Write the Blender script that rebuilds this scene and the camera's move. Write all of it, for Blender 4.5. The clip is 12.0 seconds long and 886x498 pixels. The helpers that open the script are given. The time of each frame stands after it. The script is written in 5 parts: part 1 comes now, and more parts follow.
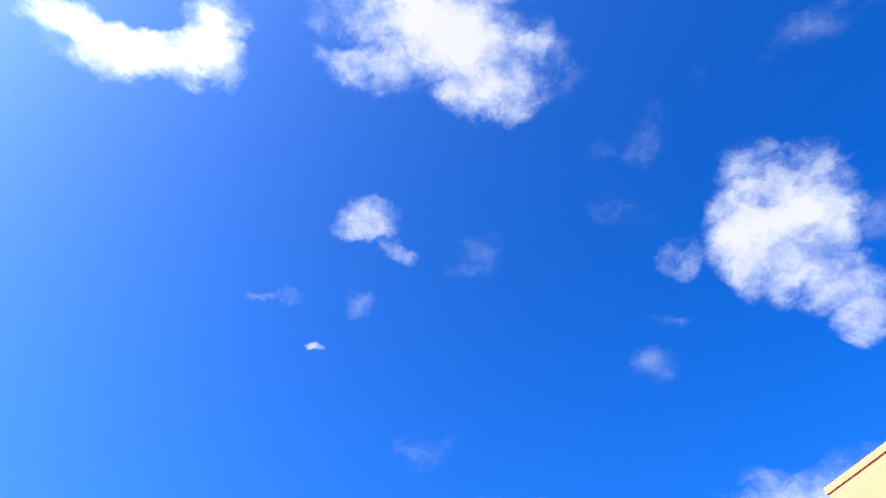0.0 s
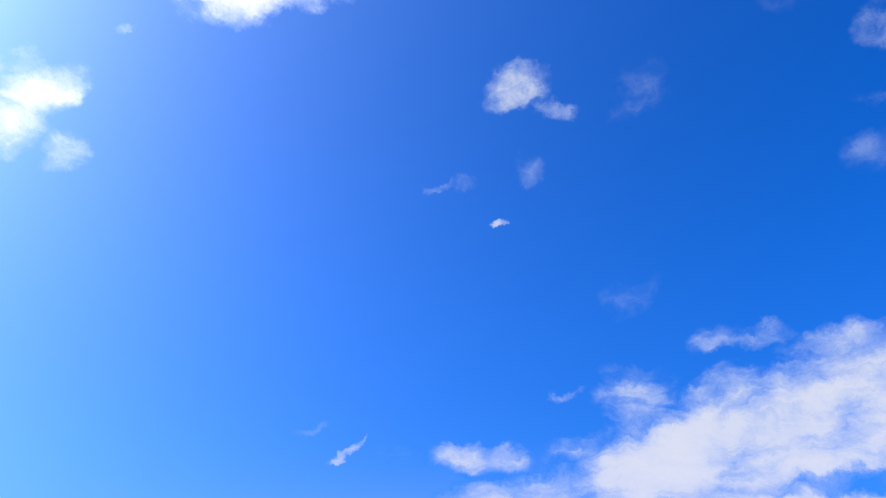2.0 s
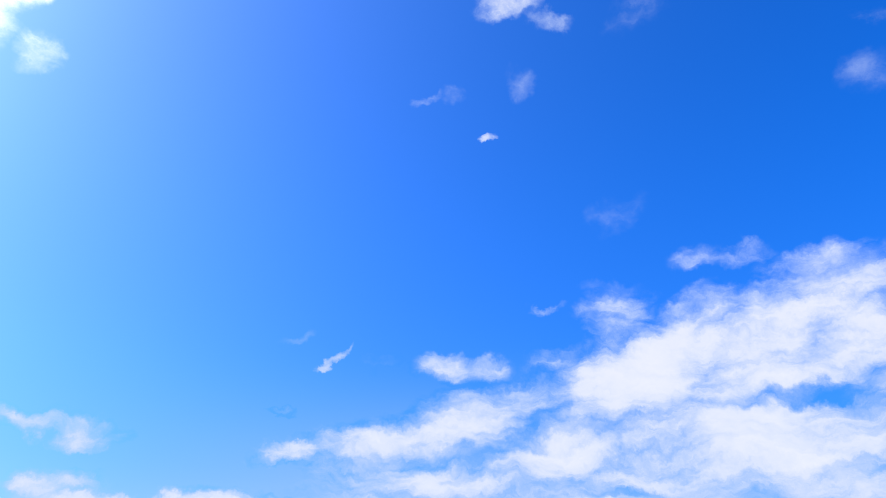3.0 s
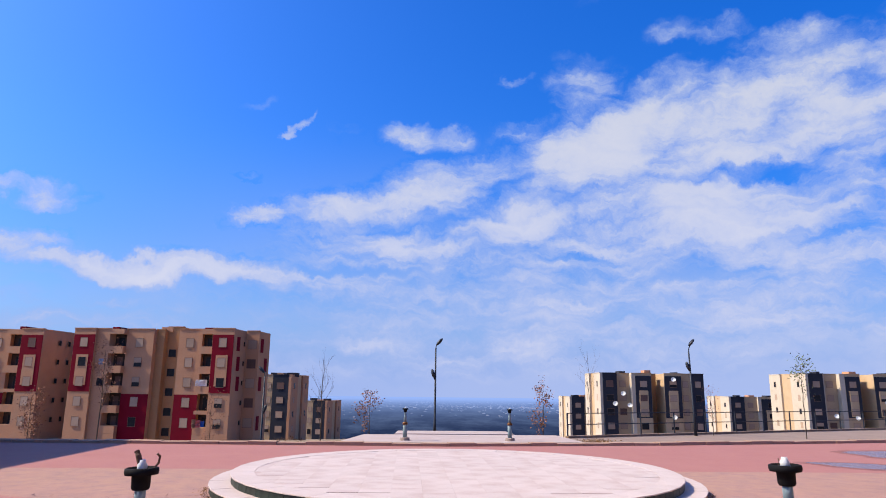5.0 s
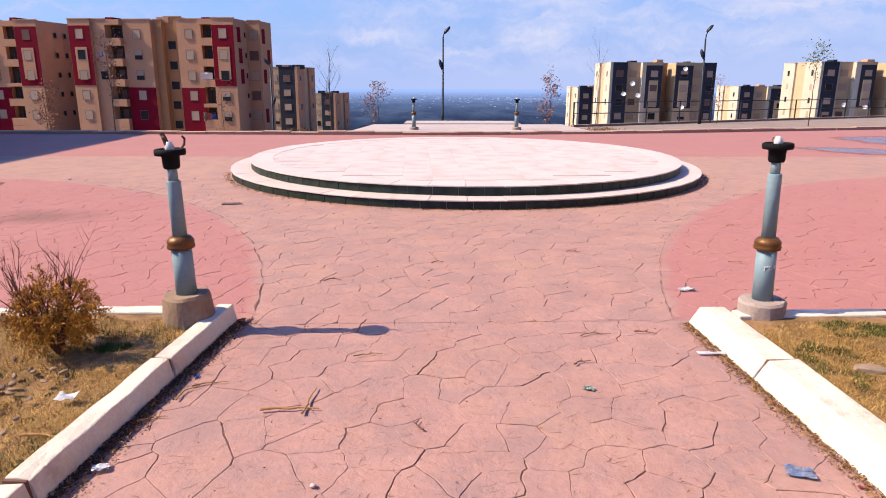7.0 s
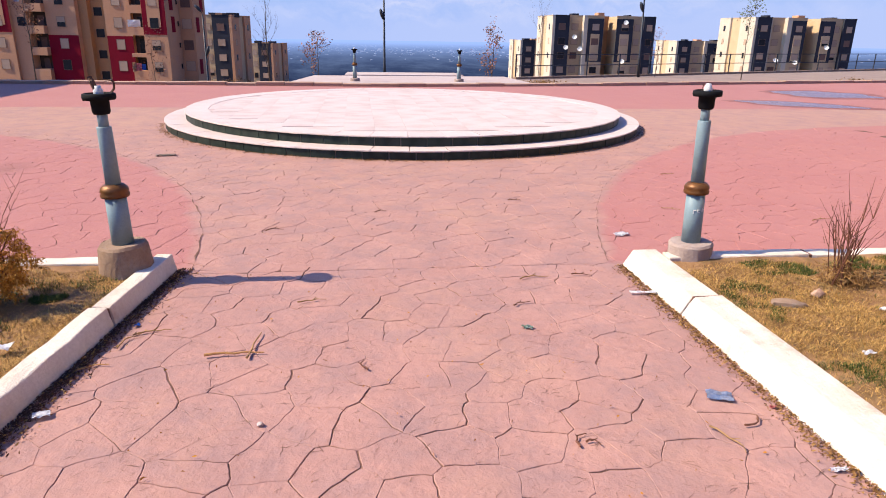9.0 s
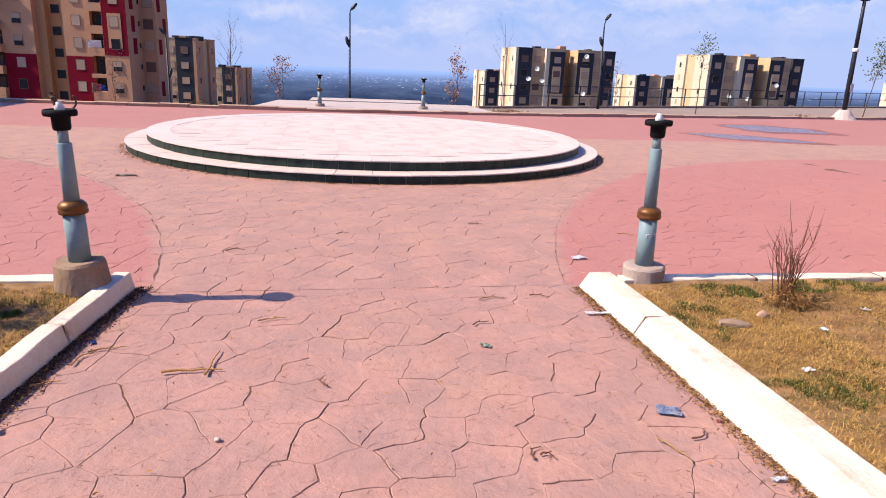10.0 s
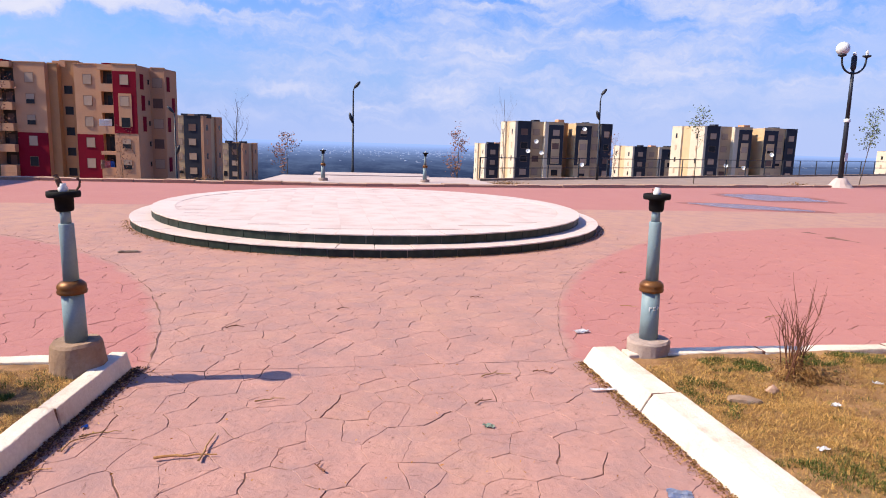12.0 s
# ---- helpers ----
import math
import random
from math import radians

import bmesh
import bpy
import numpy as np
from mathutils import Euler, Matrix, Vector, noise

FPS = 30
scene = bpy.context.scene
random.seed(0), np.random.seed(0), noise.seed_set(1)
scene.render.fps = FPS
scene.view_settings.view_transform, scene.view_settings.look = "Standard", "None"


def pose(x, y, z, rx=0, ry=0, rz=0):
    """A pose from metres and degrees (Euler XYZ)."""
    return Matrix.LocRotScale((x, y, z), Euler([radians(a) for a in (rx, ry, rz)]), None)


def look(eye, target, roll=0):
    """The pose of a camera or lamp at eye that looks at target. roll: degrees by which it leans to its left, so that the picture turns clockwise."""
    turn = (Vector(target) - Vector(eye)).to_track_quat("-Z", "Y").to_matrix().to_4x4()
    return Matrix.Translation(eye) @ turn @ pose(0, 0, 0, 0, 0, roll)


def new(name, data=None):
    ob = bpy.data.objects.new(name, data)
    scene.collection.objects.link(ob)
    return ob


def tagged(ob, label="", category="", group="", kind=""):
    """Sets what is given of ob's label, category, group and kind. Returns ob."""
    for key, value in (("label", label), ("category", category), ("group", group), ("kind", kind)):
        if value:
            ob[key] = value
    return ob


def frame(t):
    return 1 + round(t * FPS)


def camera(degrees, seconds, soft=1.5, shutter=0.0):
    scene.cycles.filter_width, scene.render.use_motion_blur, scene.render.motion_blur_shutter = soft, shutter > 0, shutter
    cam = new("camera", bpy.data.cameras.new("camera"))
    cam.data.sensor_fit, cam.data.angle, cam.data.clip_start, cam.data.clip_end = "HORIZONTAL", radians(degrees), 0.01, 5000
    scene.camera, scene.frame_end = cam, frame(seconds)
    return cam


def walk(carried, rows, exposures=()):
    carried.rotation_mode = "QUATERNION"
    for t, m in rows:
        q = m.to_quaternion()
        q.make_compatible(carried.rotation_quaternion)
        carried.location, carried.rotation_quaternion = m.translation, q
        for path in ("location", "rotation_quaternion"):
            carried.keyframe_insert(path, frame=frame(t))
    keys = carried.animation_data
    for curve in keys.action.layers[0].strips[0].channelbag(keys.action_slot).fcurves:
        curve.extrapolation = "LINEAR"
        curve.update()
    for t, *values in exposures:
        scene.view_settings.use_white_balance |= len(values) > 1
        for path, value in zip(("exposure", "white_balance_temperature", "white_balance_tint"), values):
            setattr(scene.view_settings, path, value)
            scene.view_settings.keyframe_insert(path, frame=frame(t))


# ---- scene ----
cam = camera(67.6, 12.0, soft=1.0)
PATH = [
    (0, (-0.391, -0.141, 1.831), (0.017, 1.066, 3.372), 0.7),
    (0.5, (-0.377, -0.229, 1.829), (-0.222, 1.127, 3.291), 2.8),
    (1, (-0.359, -0.315, 1.828), (-0.375, 1.105, 3.236), 2.0),
    (1.5, (-0.34, -0.392, 1.826), (-0.42, 1.069, 3.19), 1.4),
    (2, (-0.329, -0.403, 1.824), (-0.385, 1.152, 3.081), 0.3),
    (2.5, (-0.329, -0.359, 1.824), (-0.374, 1.275, 2.976), 0.3),
    (3, (-0.339, -0.282, 1.824), (-0.356, 1.423, 2.87), 0.5),
    (3.2, (-0.346, -0.241, 1.825), (-0.349, 1.500, 2.808), 0.7),
    (4.8, (-0.385, 0.088, 1.89), (-0.294, 2.023, 2.388), 0.5),
    (5, (-0.405, 0.035, 1.892), (-0.309, 1.99, 2.304), 0.7),
    (5.5, (-0.43, -0.086, 1.917), (-0.334, 1.903, 2.097), 0.5),
    (6, (-0.408, -0.093, 1.868), (-0.329, 1.905, 1.811), -0.2),
    (6.5, (-0.413, -0.066, 1.852), (-0.335, 1.913, 1.571), 0.3),
    (7, (-0.42, -0.046, 1.835), (-0.339, 1.89, 1.34), 0.3),
    (7.2, (-0.429, -0.041, 1.847), (-0.325, 1.857, 1.225), 0.2),
    (8.8, (-0.413, -0.113, 1.787), (-0.169, 1.765, 1.142), 0.8),
    (9, (-0.41, -0.125, 1.788), (-0.164, 1.76, 1.165), 1.0),
    (9.5, (-0.406, -0.173, 1.782), (-0.103, 1.719, 1.21), 1.7),
    (10, (-0.405, -0.222, 1.769), (-0.048, 1.67, 1.227), 2.5),
    (10.5, (-0.418, -0.207, 1.784), (-0.052, 1.689, 1.265), 3.1),
    (11, (-0.398, -0.235, 1.763), (-0.053, 1.685, 1.319), 2.1),
    (11.5, (-0.399, -0.223, 1.779), (-0.074, 1.708, 1.375), 1.4),
    (12, (-0.383, -0.187, 1.804), (-0.034, 1.753, 1.468), 1.8),
]
# the clip's camera opens up for the sky, stops down on the way to the ground and warms its picture a little
EXPOSURE = [(0, 1.14, 6700, 10), (0.5, 1.12, 6700, 10), (1.5, 0.76, 6550, 10), (2, 0.82, 6550, 10), (3, 1.06, 6650, 10), (5, 0.65, 6550, 10), (5.5, 0.62, 6600, 10), (6.5, 0.83, 6950, 10), (7.2, 0.90, 7000, 10), (9, 0.90, 6850, 10), (12, 0.88, 6900, 10)]
walk(cam, [(t, look(eye, target, roll)) for t, eye, target, roll in PATH], EXPOSURE)

# ---- daylight: sun, sky and clouds ----
SUN_AZ, SUN_EL = -89.5, 44.0          # degrees, azimuth from +y towards +x
sun = new("sun", bpy.data.lights.new("sun", "SUN"))
sun.data.energy, sun.data.angle, sun.data.color = 5.0, radians(0.53), (1.0, 0.865, 0.67)
sun_dir = Vector((math.sin(radians(SUN_AZ)) * math.cos(radians(SUN_EL)),
                  math.cos(radians(SUN_AZ)) * math.cos(radians(SUN_EL)), math.sin(radians(SUN_EL))))
sun.matrix_world = look(sun_dir * 200, (0, 0, 0))

world = bpy.data.worlds.new("sky")
scene.world = world
world.use_nodes = True
wt = world.node_tree
wt.nodes.clear()


def wnode(kind, operation=""):
    n = wt.nodes.new(kind)
    if operation:
        n.operation = operation
    return n


def wmath(op, a, b=None, c=None, clamp=False):
    n = wnode("ShaderNodeMath", op)
    n.use_clamp = clamp
    for i, v in enumerate((a, b, c)):
        if v is None:
            continue
        if isinstance(v, (int, float)):
            n.inputs[i].default_value = v
        else:
            wt.links.new(v, n.inputs[i])
    return n.outputs[0]


def wmix(fac, a, b):
    n = wnode("ShaderNodeMix")
    n.data_type = "RGBA"
    for sock, v in ((n.inputs[0], fac), (n.inputs[6], a), (n.inputs[7], b)):
        if isinstance(v, (int, float)):
            sock.default_value = v
        elif isinstance(v, tuple):
            sock.default_value = (*v, 1)
        else:
            wt.links.new(v, sock)
    return n.outputs[2]


def wramp(x, lo, hi):
    n = wnode("ShaderNodeMapRange")
    n.interpolation_type = "SMOOTHSTEP"
    wt.links.new(x, n.inputs[0])
    n.inputs[1].default_value, n.inputs[2].default_value = lo, hi
    return n.outputs[0]


way = wnode("ShaderNodeTexCoord").outputs["Generated"]


def wnoise(scale, detail, rough, vector=None, stretch=(1, 1, 1)):
    m = wnode("ShaderNodeMapping")
    m.inputs["Scale"].default_value = stretch
    wt.links.new(vector or way, m.inputs["Vector"])
    n = wnode("ShaderNodeTexNoise")
    n.inputs["Scale"].default_value, n.inputs["Detail"].default_value, n.inputs["Roughness"].default_value = scale, detail, rough
    wt.links.new(m.outputs[0], n.inputs["Vector"])
    return n


warp = wnode("ShaderNodeVectorMath", "MULTIPLY_ADD")
wt.links.new(wnoise(9, 6, 0.62).outputs["Color"], warp.inputs[0])
warp.inputs[1].default_value = (0.08, 0.08, 0.08)
shift = wnode("ShaderNodeVectorMath", "ADD")
wt.links.new(way, shift.inputs[0])
shift.inputs[1].default_value = (-0.04, -0.04, -0.04)
wt.links.new(shift.outputs[0], warp.inputs[2])
warp2 = wnode("ShaderNodeVectorMath", "MULTIPLY_ADD")
wt.links.new(wnoise(20, 6, 0.6).outputs["Color"], warp2.inputs[0])
warp2.inputs[1].default_value = (0.038, 0.038, 0.038)
shift2 = wnode("ShaderNodeVectorMath", "ADD")
wt.links.new(warp.outputs[0], shift2.inputs[0])
shift2.inputs[1].default_value = (-0.019, -0.019, -0.019)
wt.links.new(shift2.outputs[0], warp2.inputs[2])
warped = warp2.outputs[0]
field, holes = [0.0], [0.0]


def lobe(az, el, wide, high, turn):
    """1 in the middle of an oval of the sky, 0 at its rim; degrees."""
    a, e, r = radians(az), radians(el), radians(turn)
    mid = Vector((math.sin(a) * math.cos(e), math.cos(a) * math.cos(e), math.sin(e)))
    right = Vector((math.cos(a), -math.sin(a), 0))
    up = right.cross(mid)
    dots = []
    for axis, size in ((right * math.cos(r) + up * math.sin(r), wide), (up * math.cos(r) - right * math.sin(r), high)):
        n = wnode("ShaderNodeVectorMath", "DOT_PRODUCT")
        wt.links.new(warped, n.inputs[0])
        n.inputs[1].default_value = axis / math.sin(radians(size) * 1.25)
        dots.append(wmath("SUBTRACT", n.outputs["Value"], axis.dot(mid) / math.sin(radians(size) * 1.25)))
    q = wmath("MULTIPLY", dots[0], dots[0])
    q = wmath("MULTIPLY_ADD", dots[1], dots[1], q)
    return wmath("SUBTRACT", 1.0, q, clamp=True)


def cloud(az, el, wide, high, turn, thick):
    field[0] = wmath("MAXIMUM", field[0], wmath("MULTIPLY", lobe(az, el, wide, high, turn), thick))


def gap(az, el, wide, high, turn, thick):
    holes[0] = wmath("MAXIMUM", holes[0], wmath("MULTIPLY", lobe(az, el, wide, high, turn), thick))


cloud(-37.7, 55.2, 3.06, 1.83, 17, 1.00)
cloud(-30.3, 56.6, 5.39, 2.08, 39, 1.10)
cloud(-23.4, 59.8, 3.33, 2.55, 39, 1.00)
cloud(-24.2, 63.3, 2.51, 1.87, 40, 0.70)
cloud(16.3, 68.8, 8.79, 3.75, -7, 1.20)
cloud(5.5, 65.1, 4.18, 2.05, 3, 0.90)
cloud(27.7, 63.9, 4.49, 2.76, -7, 0.90)
cloud(37.8, 64.6, 3.69, 2.70, -17, 0.30)
cloud(14.0, 73.5, 11.23, 2.89, 5, 1.00)
cloud(58.7, 45.2, 4.85, 5.22, -30, 1.20)
cloud(59.4, 50.1, 2.80, 2.19, -33, 0.70)
cloud(65.5, 47.8, 2.22, 2.09, -3, 0.80)
cloud(60.5, 40.0, 3.66, 2.50, -52, 1.00)
cloud(60.6, 36.3, 1.56, 2.24, -27, 0.90)
cloud(48.4, 45.7, 1.97, 1.35, 10, 0.50)
cloud(66.9, 42.4, 2.04, 2.44, -36, 0.26)
cloud(7.2, 52.2, 2.98, 1.65, -5, 0.78)
cloud(12.5, 49.9, 1.8, 0.9, -15, 0.50)
cloud(23.3, 49.7, 2.93, 2.19, 27, 0.22)
cloud(17.3, 33.2, 2.78, 1.57, 21, 0.22)
cloud(43.3, 57.4, 2.71, 1.31, 5, 0.24)
cloud(50.0, 56.8, 1.80, 3.12, -46, 0.22)
cloud(63.7, 57.3, 4.28, 2.18, -7, 0.22)
cloud(75.2, 56.7, 5.54, 2.03, -28, 0.22)
cloud(41.4, 38.3, 2.03, 1.67, 16, 0.27)
cloud(43.9, 42.0, 1.83, 0.83, -27, 0.30)
cloud(44.0, 51.3, 4.12, 1.86, -40, 0.17)
cloud(-46.5, 43.0, 3.46, 2.15, 61, 1.20)
cloud(-46.8, 39.2, 2.78, 2.05, 33, 1.10)
cloud(-41.8, 39.5, 1.69, 1.49, 29, 0.90)
cloud(-49.2, 43.6, 2.45, 1.21, 37, 0.90)
cloud(-50.9, 51.4, 3.02, 1.60, 31, 1.00)
cloud(-42.8, 49.8, 0.87, 0.34, 34, 0.30)
cloud(-2.4, 44.2, 1.27, 0.39, 26, 0.34)
cloud(0.3, 44.9, 1.17, 0.68, 19, 0.26)
cloud(8.6, 45.6, 1.24, 1.45, -7, 0.26)
cloud(4.6, 41.2, 0.87, 0.44, -4, 0.50)
cloud(16.7, 33.3, 2.71, 1.59, 6, 0.21)
cloud(26.9, 20.7, 9.72, 4.40, 15, 1.20)
cloud(33.0, 25.0, 5.51, 2.85, 1, 1.00)
cloud(16.0, 20.0, 7.59, 2.80, 14, 1.10)
cloud(22.9, 23.6, 5.57, 2.34, 16, 1.00)
cloud(15.7, 26.0, 3.2, 1.5, -39, 0.42)
cloud(25.7, 28.5, 3.69, 0.98, -8, 0.55)
cloud(44.0, 23.5, 8.0, 4.2, 14, 1.10)
cloud(52.0, 22.0, 9.0, 5.5, 10, 1.10)
cloud(27.6, 14.9, 15.43, 2.72, -3, 1.20)
cloud(1.1, 21.5, 3.79, 1.3, -1, 0.85)
cloud(9.2, 25.8, 1.80, 0.61, 10, 0.80)
cloud(-10.3, 21.7, 1.48, 0.37, 18, 0.70)
cloud(-6.3, 21.5, 1.89, 0.55, 2, 0.26)
cloud(-14.4, 17.4, 0.80, 0.35, 4, 0.60)
cloud(-14.0, 23.0, 2.06, 0.46, 10, 0.22)
cloud(-2.6, 15.9, 10.59, 1.75, 8, 1.00)
cloud(-9.2, 14.9, 4.93, 1.08, 10, 1.04)
cloud(-32.8, 14.1, 2.88, 0.74, -4, 0.93)
cloud(-28.7, 13.7, 1.71, 0.84, -3, 0.93)
cloud(25.7, 16.2, 17.28, 7.52, 18, 0.83)
cloud(13.3, 12.0, 22.51, 3.32, 1, 0.66)
cloud(-13.1, 14.0, 3.39, 0.91, 13, 1.15)
cloud(-6.4, 14.9, 6.60, 2.10, 8, 1.10)
cloud(1.9, 17.1, 6.22, 2.57, 9, 1.10)
cloud(6.4, 18.5, 3.78, 2.09, 9, 0.88)
cloud(-0.5, 12.0, 9.67, 1.83, -4, 1.10)
cloud(9.4, 14.0, 7.13, 2.62, 9, 1.10)
cloud(19.1, 20.3, 9.76, 3.60, 20, 1.32)
cloud(26.8, 13.5, 12.08, 3.97, 3, 1.21)
cloud(33.1, 20.2, 7.65, 3.25, 6, 1.21)
cloud(17.1, 11.4, 10.05, 2.58, -2, 0.99)
cloud(31.5, 10.4, 9.79, 2.98, -5, 0.99)
cloud(15.3, 24.5, 3.79, 2.67, 30, 0.77)
cloud(10.4, 21.8, 3.17, 1.58, 17, 0.66)
cloud(-28.7, 14.0, 2.63, 1.07, -5, 0.96)
cloud(-29.8, 10.4, 3.31, 0.90, 1, 1.02)
cloud(-18.3, 9.1, 8.94, 1.37, -0, 1.27)
cloud(-23.7, 9.1, 4.71, 1.05, 1, 1.15)
cloud(-27.1, 9.2, 4.78, 1.02, -1, 0.90)
cloud(-29.9, 6.4, 3.13, 1.15, 5, 0.64)
cloud(-23.9, 6.4, 2.74, 0.35, 4, 0.58)
cloud(-3.8, 7.6, 16.87, 1.94, 1, 0.61)
cloud(14.2, 7.1, 3.29, 0.57, 2, 0.94)
cloud(28.7, 6.1, 16.65, 2.20, -2, 0.55)
cloud(12.7, 2.2, 1.23, 0.38, 0, 0.66)
cloud(-14.6, 17.4, 0.96, 0.31, 1, 0.66)
cloud(-25.8, 4.8, 11.34, 1.72, 3, 0.58)
cloud(1.1, 3.8, 43.94, 2.93, 1, 0.39)
gap(30.6, 17.1, 3.56, 0.92, -2, 0.50)
gap(24.2, 9.5, 4.65, 0.73, 1, 0.43)
gap(-4.4, 9.7, 7.68, 0.48, 1, 0.37)
gap(13.3, 11.1, 4.23, 0.38, 3, 0.37)
gap(5.4, 14.5, 3.36, 0.86, 20, 0.37)
gap(1.5, 12.5, 2.42, 0.58, 11, 0.25)
gap(58.6, 47.5, 1.58, 0.61, -31, 0.31)
gap(-33.4, 59.2, 2.64, 1.23, 38, 0.37)
fine = wnoise(11, 7, 0.58).outputs["Fac"]
streak = wnoise(7, 9, 0.62, warped, (1, 1, 4.0)).outputs["Fac"]
body = wmath("SUBTRACT", field[0], holes[0])
reach = wmath("MULTIPLY", body, 2.6, clamp=True)
rise = wnode("ShaderNodeSeparateXYZ")
wt.links.new(way, rise.inputs[0])
low_sky = wramp(rise.outputs["Z"], 0.62, 0.12)
grain = wmath("ADD", wmath("MULTIPLY", wmath("SUBTRACT", fine, 0.5), wmath("MULTIPLY_ADD", low_sky, -1.0, 2.0)),
              wmath("MULTIPLY", wmath("SUBTRACT", streak, 0.5), wmath("MULTIPLY_ADD", low_sky, 1.6, 1.7)))
calm = wmath("SUBTRACT", 1.0, wmath("MULTIPLY", low_sky, 0.3))
veil = wmath("MULTIPLY", wramp(rise.outputs["Z"], 0.46, 0.12), wramp(rise.outputs["X"], -1.0, 0.2))
veil = wmath("MULTIPLY", veil, 0.82)
body = wmath("MAXIMUM", body, wmath("SUBTRACT", veil, wmath("MULTIPLY", holes[0], 0.5)))
puff = wmath("MULTIPLY_ADD", wmath("MULTIPLY", grain, calm), reach, body)
cover = wmath("MULTIPLY", wramp(puff, 0.06, 1.2), 0.96)

sky = wnode("ShaderNodeTexSky")
sky.sky_type, sky.sun_disc = "NISHITA", False
sky.sun_elevation, sky.sun_rotation = radians(SUN_EL), radians(SUN_AZ)
sky.altitude, sky.air_density, sky.dust_density, sky.ozone_density = 300, 1.0, 3.5, 2.5
tint = wnode("ShaderNodeHueSaturation")
tint.inputs["Saturation"].default_value = 1.5
wt.links.new(sky.outputs[0], tint.inputs["Color"])
deep = wnode("ShaderNodeMix")
deep.data_type, deep.blend_type = "RGBA", "MULTIPLY"
deep.inputs[0].default_value = 1.0
wt.links.new(tint.outputs[0], deep.inputs[6])
deep.inputs[7].default_value = (1.1, 1.85, 3.1, 1)
lit = wmix(wramp(puff, 0.4, 1.3), (6.2, 7.8, 11.8), (9.4, 9.7, 10.6))
dull = wmix(wramp(puff, 0.3, 1.8), (4.9, 6.6, 12.2), (9.4, 9.8, 12.2))
shade = wmix(low_sky, lit, dull)
# clouds are brighter towards the sun
toward = wnode("ShaderNodeVectorMath", "DOT_PRODUCT")
wt.links.new(way, toward.inputs[0])
toward.inputs[1].default_value = sun_dir
glow = wnode("ShaderNodeVectorMath", "SCALE")
wt.links.new(shade, glow.inputs[0])
wt.links.new(wmath("MULTIPLY_ADD", wramp(toward.outputs["Value"], 0.55, 0.98), 0.75, 1.0), glow.inputs["Scale"])
shade = glow.outputs[0]
# a milky belt half-way up
belt = wmath("MULTIPLY", wramp(rise.outputs["Z"], 0.88, 0.5), wramp(rise.outputs["Z"], 0.12, 0.36))
milky = wnode("ShaderNodeVectorMath", "SCALE")
wt.links.new(deep.outputs[2], milky.inputs[0])
wt.links.new(wmath("MULTIPLY_ADD", belt, 0.15, 1.0), milky.inputs["Scale"])
hazy = wmix(wmath("MULTIPLY", wramp(rise.outputs["Z"], 0.22, -0.01), 0.85), milky.outputs[0], (4.9, 7.1, 13.6))
total = wmix(cover, hazy, shade)
back = wnode("ShaderNodeBackground")
wt.links.new(total, back.inputs["Color"])
back.inputs["Strength"].default_value = 0.0455
wt.links.new(back.outputs[0], wnode("ShaderNodeOutputWorld").inputs["Surface"])

# ---- materials ----
def material(name, base, other=None, scale=6.0, rough=0.8, bump=0.15, fine=60.0, metal=0.0, random_tone=0.0, stain=None, stain_amount=0.0, gloss=0.25):
    """A painted, stony or earthy surface: two tones at a large scale, grain at a fine one, stains, and relief from both."""
    m = bpy.data.materials.new(name)
    m.use_nodes = True
    t = m.node_tree
    b = t.nodes["Principled BSDF"]
    b.inputs["Roughness"].default_value, b.inputs["Metallic"].default_value = rough, metal
    b.inputs["Specular IOR Level"].default_value = gloss
    where = t.nodes.new("ShaderNodeTexCoord").outputs["Object"]

    def noisy(s, detail=6, r=0.6):
        n = t.nodes.new("ShaderNodeTexNoise")
        n.inputs["Scale"].default_value, n.inputs["Detail"].default_value, n.inputs["Roughness"].default_value = s, detail, r
        t.links.new(where, n.inputs["Vector"])
        return n.outputs["Fac"]

    def step(x, lo, hi, top=1.0):
        n = t.nodes.new("ShaderNodeMapRange")
        t.links.new(x, n.inputs[0])
        n.inputs[1].default_value, n.inputs[2].default_value, n.inputs[4].default_value = lo, hi, top
        return n.outputs[0]

    def mix(f, a, c, blend="MIX"):
        n = t.nodes.new("ShaderNodeMix")
        n.data_type, n.blend_type = "RGBA", blend
        for sock, v in ((n.inputs[0], f), (n.inputs[6], a), (n.inputs[7], c)):
            if isinstance(v, tuple):
                sock.default_value = (*v, 1)
            elif isinstance(v, (int, float)):
                sock.default_value = v
            else:
                t.links.new(v, sock)
        return n.outputs[2]

    other = other or tuple(c * 0.8 for c in base)
    big, small = noisy(scale), noisy(fine, 4, 0.7)
    colour = mix(step(big, 0.35, 0.68), base, other)
    colour = mix(step(small, 0.35, 0.75, 0.35), colour, tuple(c * 0.6 for c in other))
    if stain:
        colour = mix(step(noisy(scale * 0.37 + 0.11, 8, 0.7), 0.52, 0.7, stain_amount), colour, stain)
    if random_tone:
        info = t.nodes.new("ShaderNodeObjectInfo").outputs["Random"]
        colour = mix(random_tone, colour, mix(info, tuple(c * 0.55 for c in base), tuple(min(1, c * 1.35) for c in base)))
    t.links.new(colour, b.inputs["Base Color"])
    if bump:
        n = t.nodes.new("ShaderNodeBump")
        n.inputs["Strength"].default_value, n.inputs["Distance"].default_value = bump, 0.02
        t.links.new(mix(0.5, big, small), n.inputs["Height"])
        t.links.new(n.outputs[0], b.inputs["Normal"])
    return m


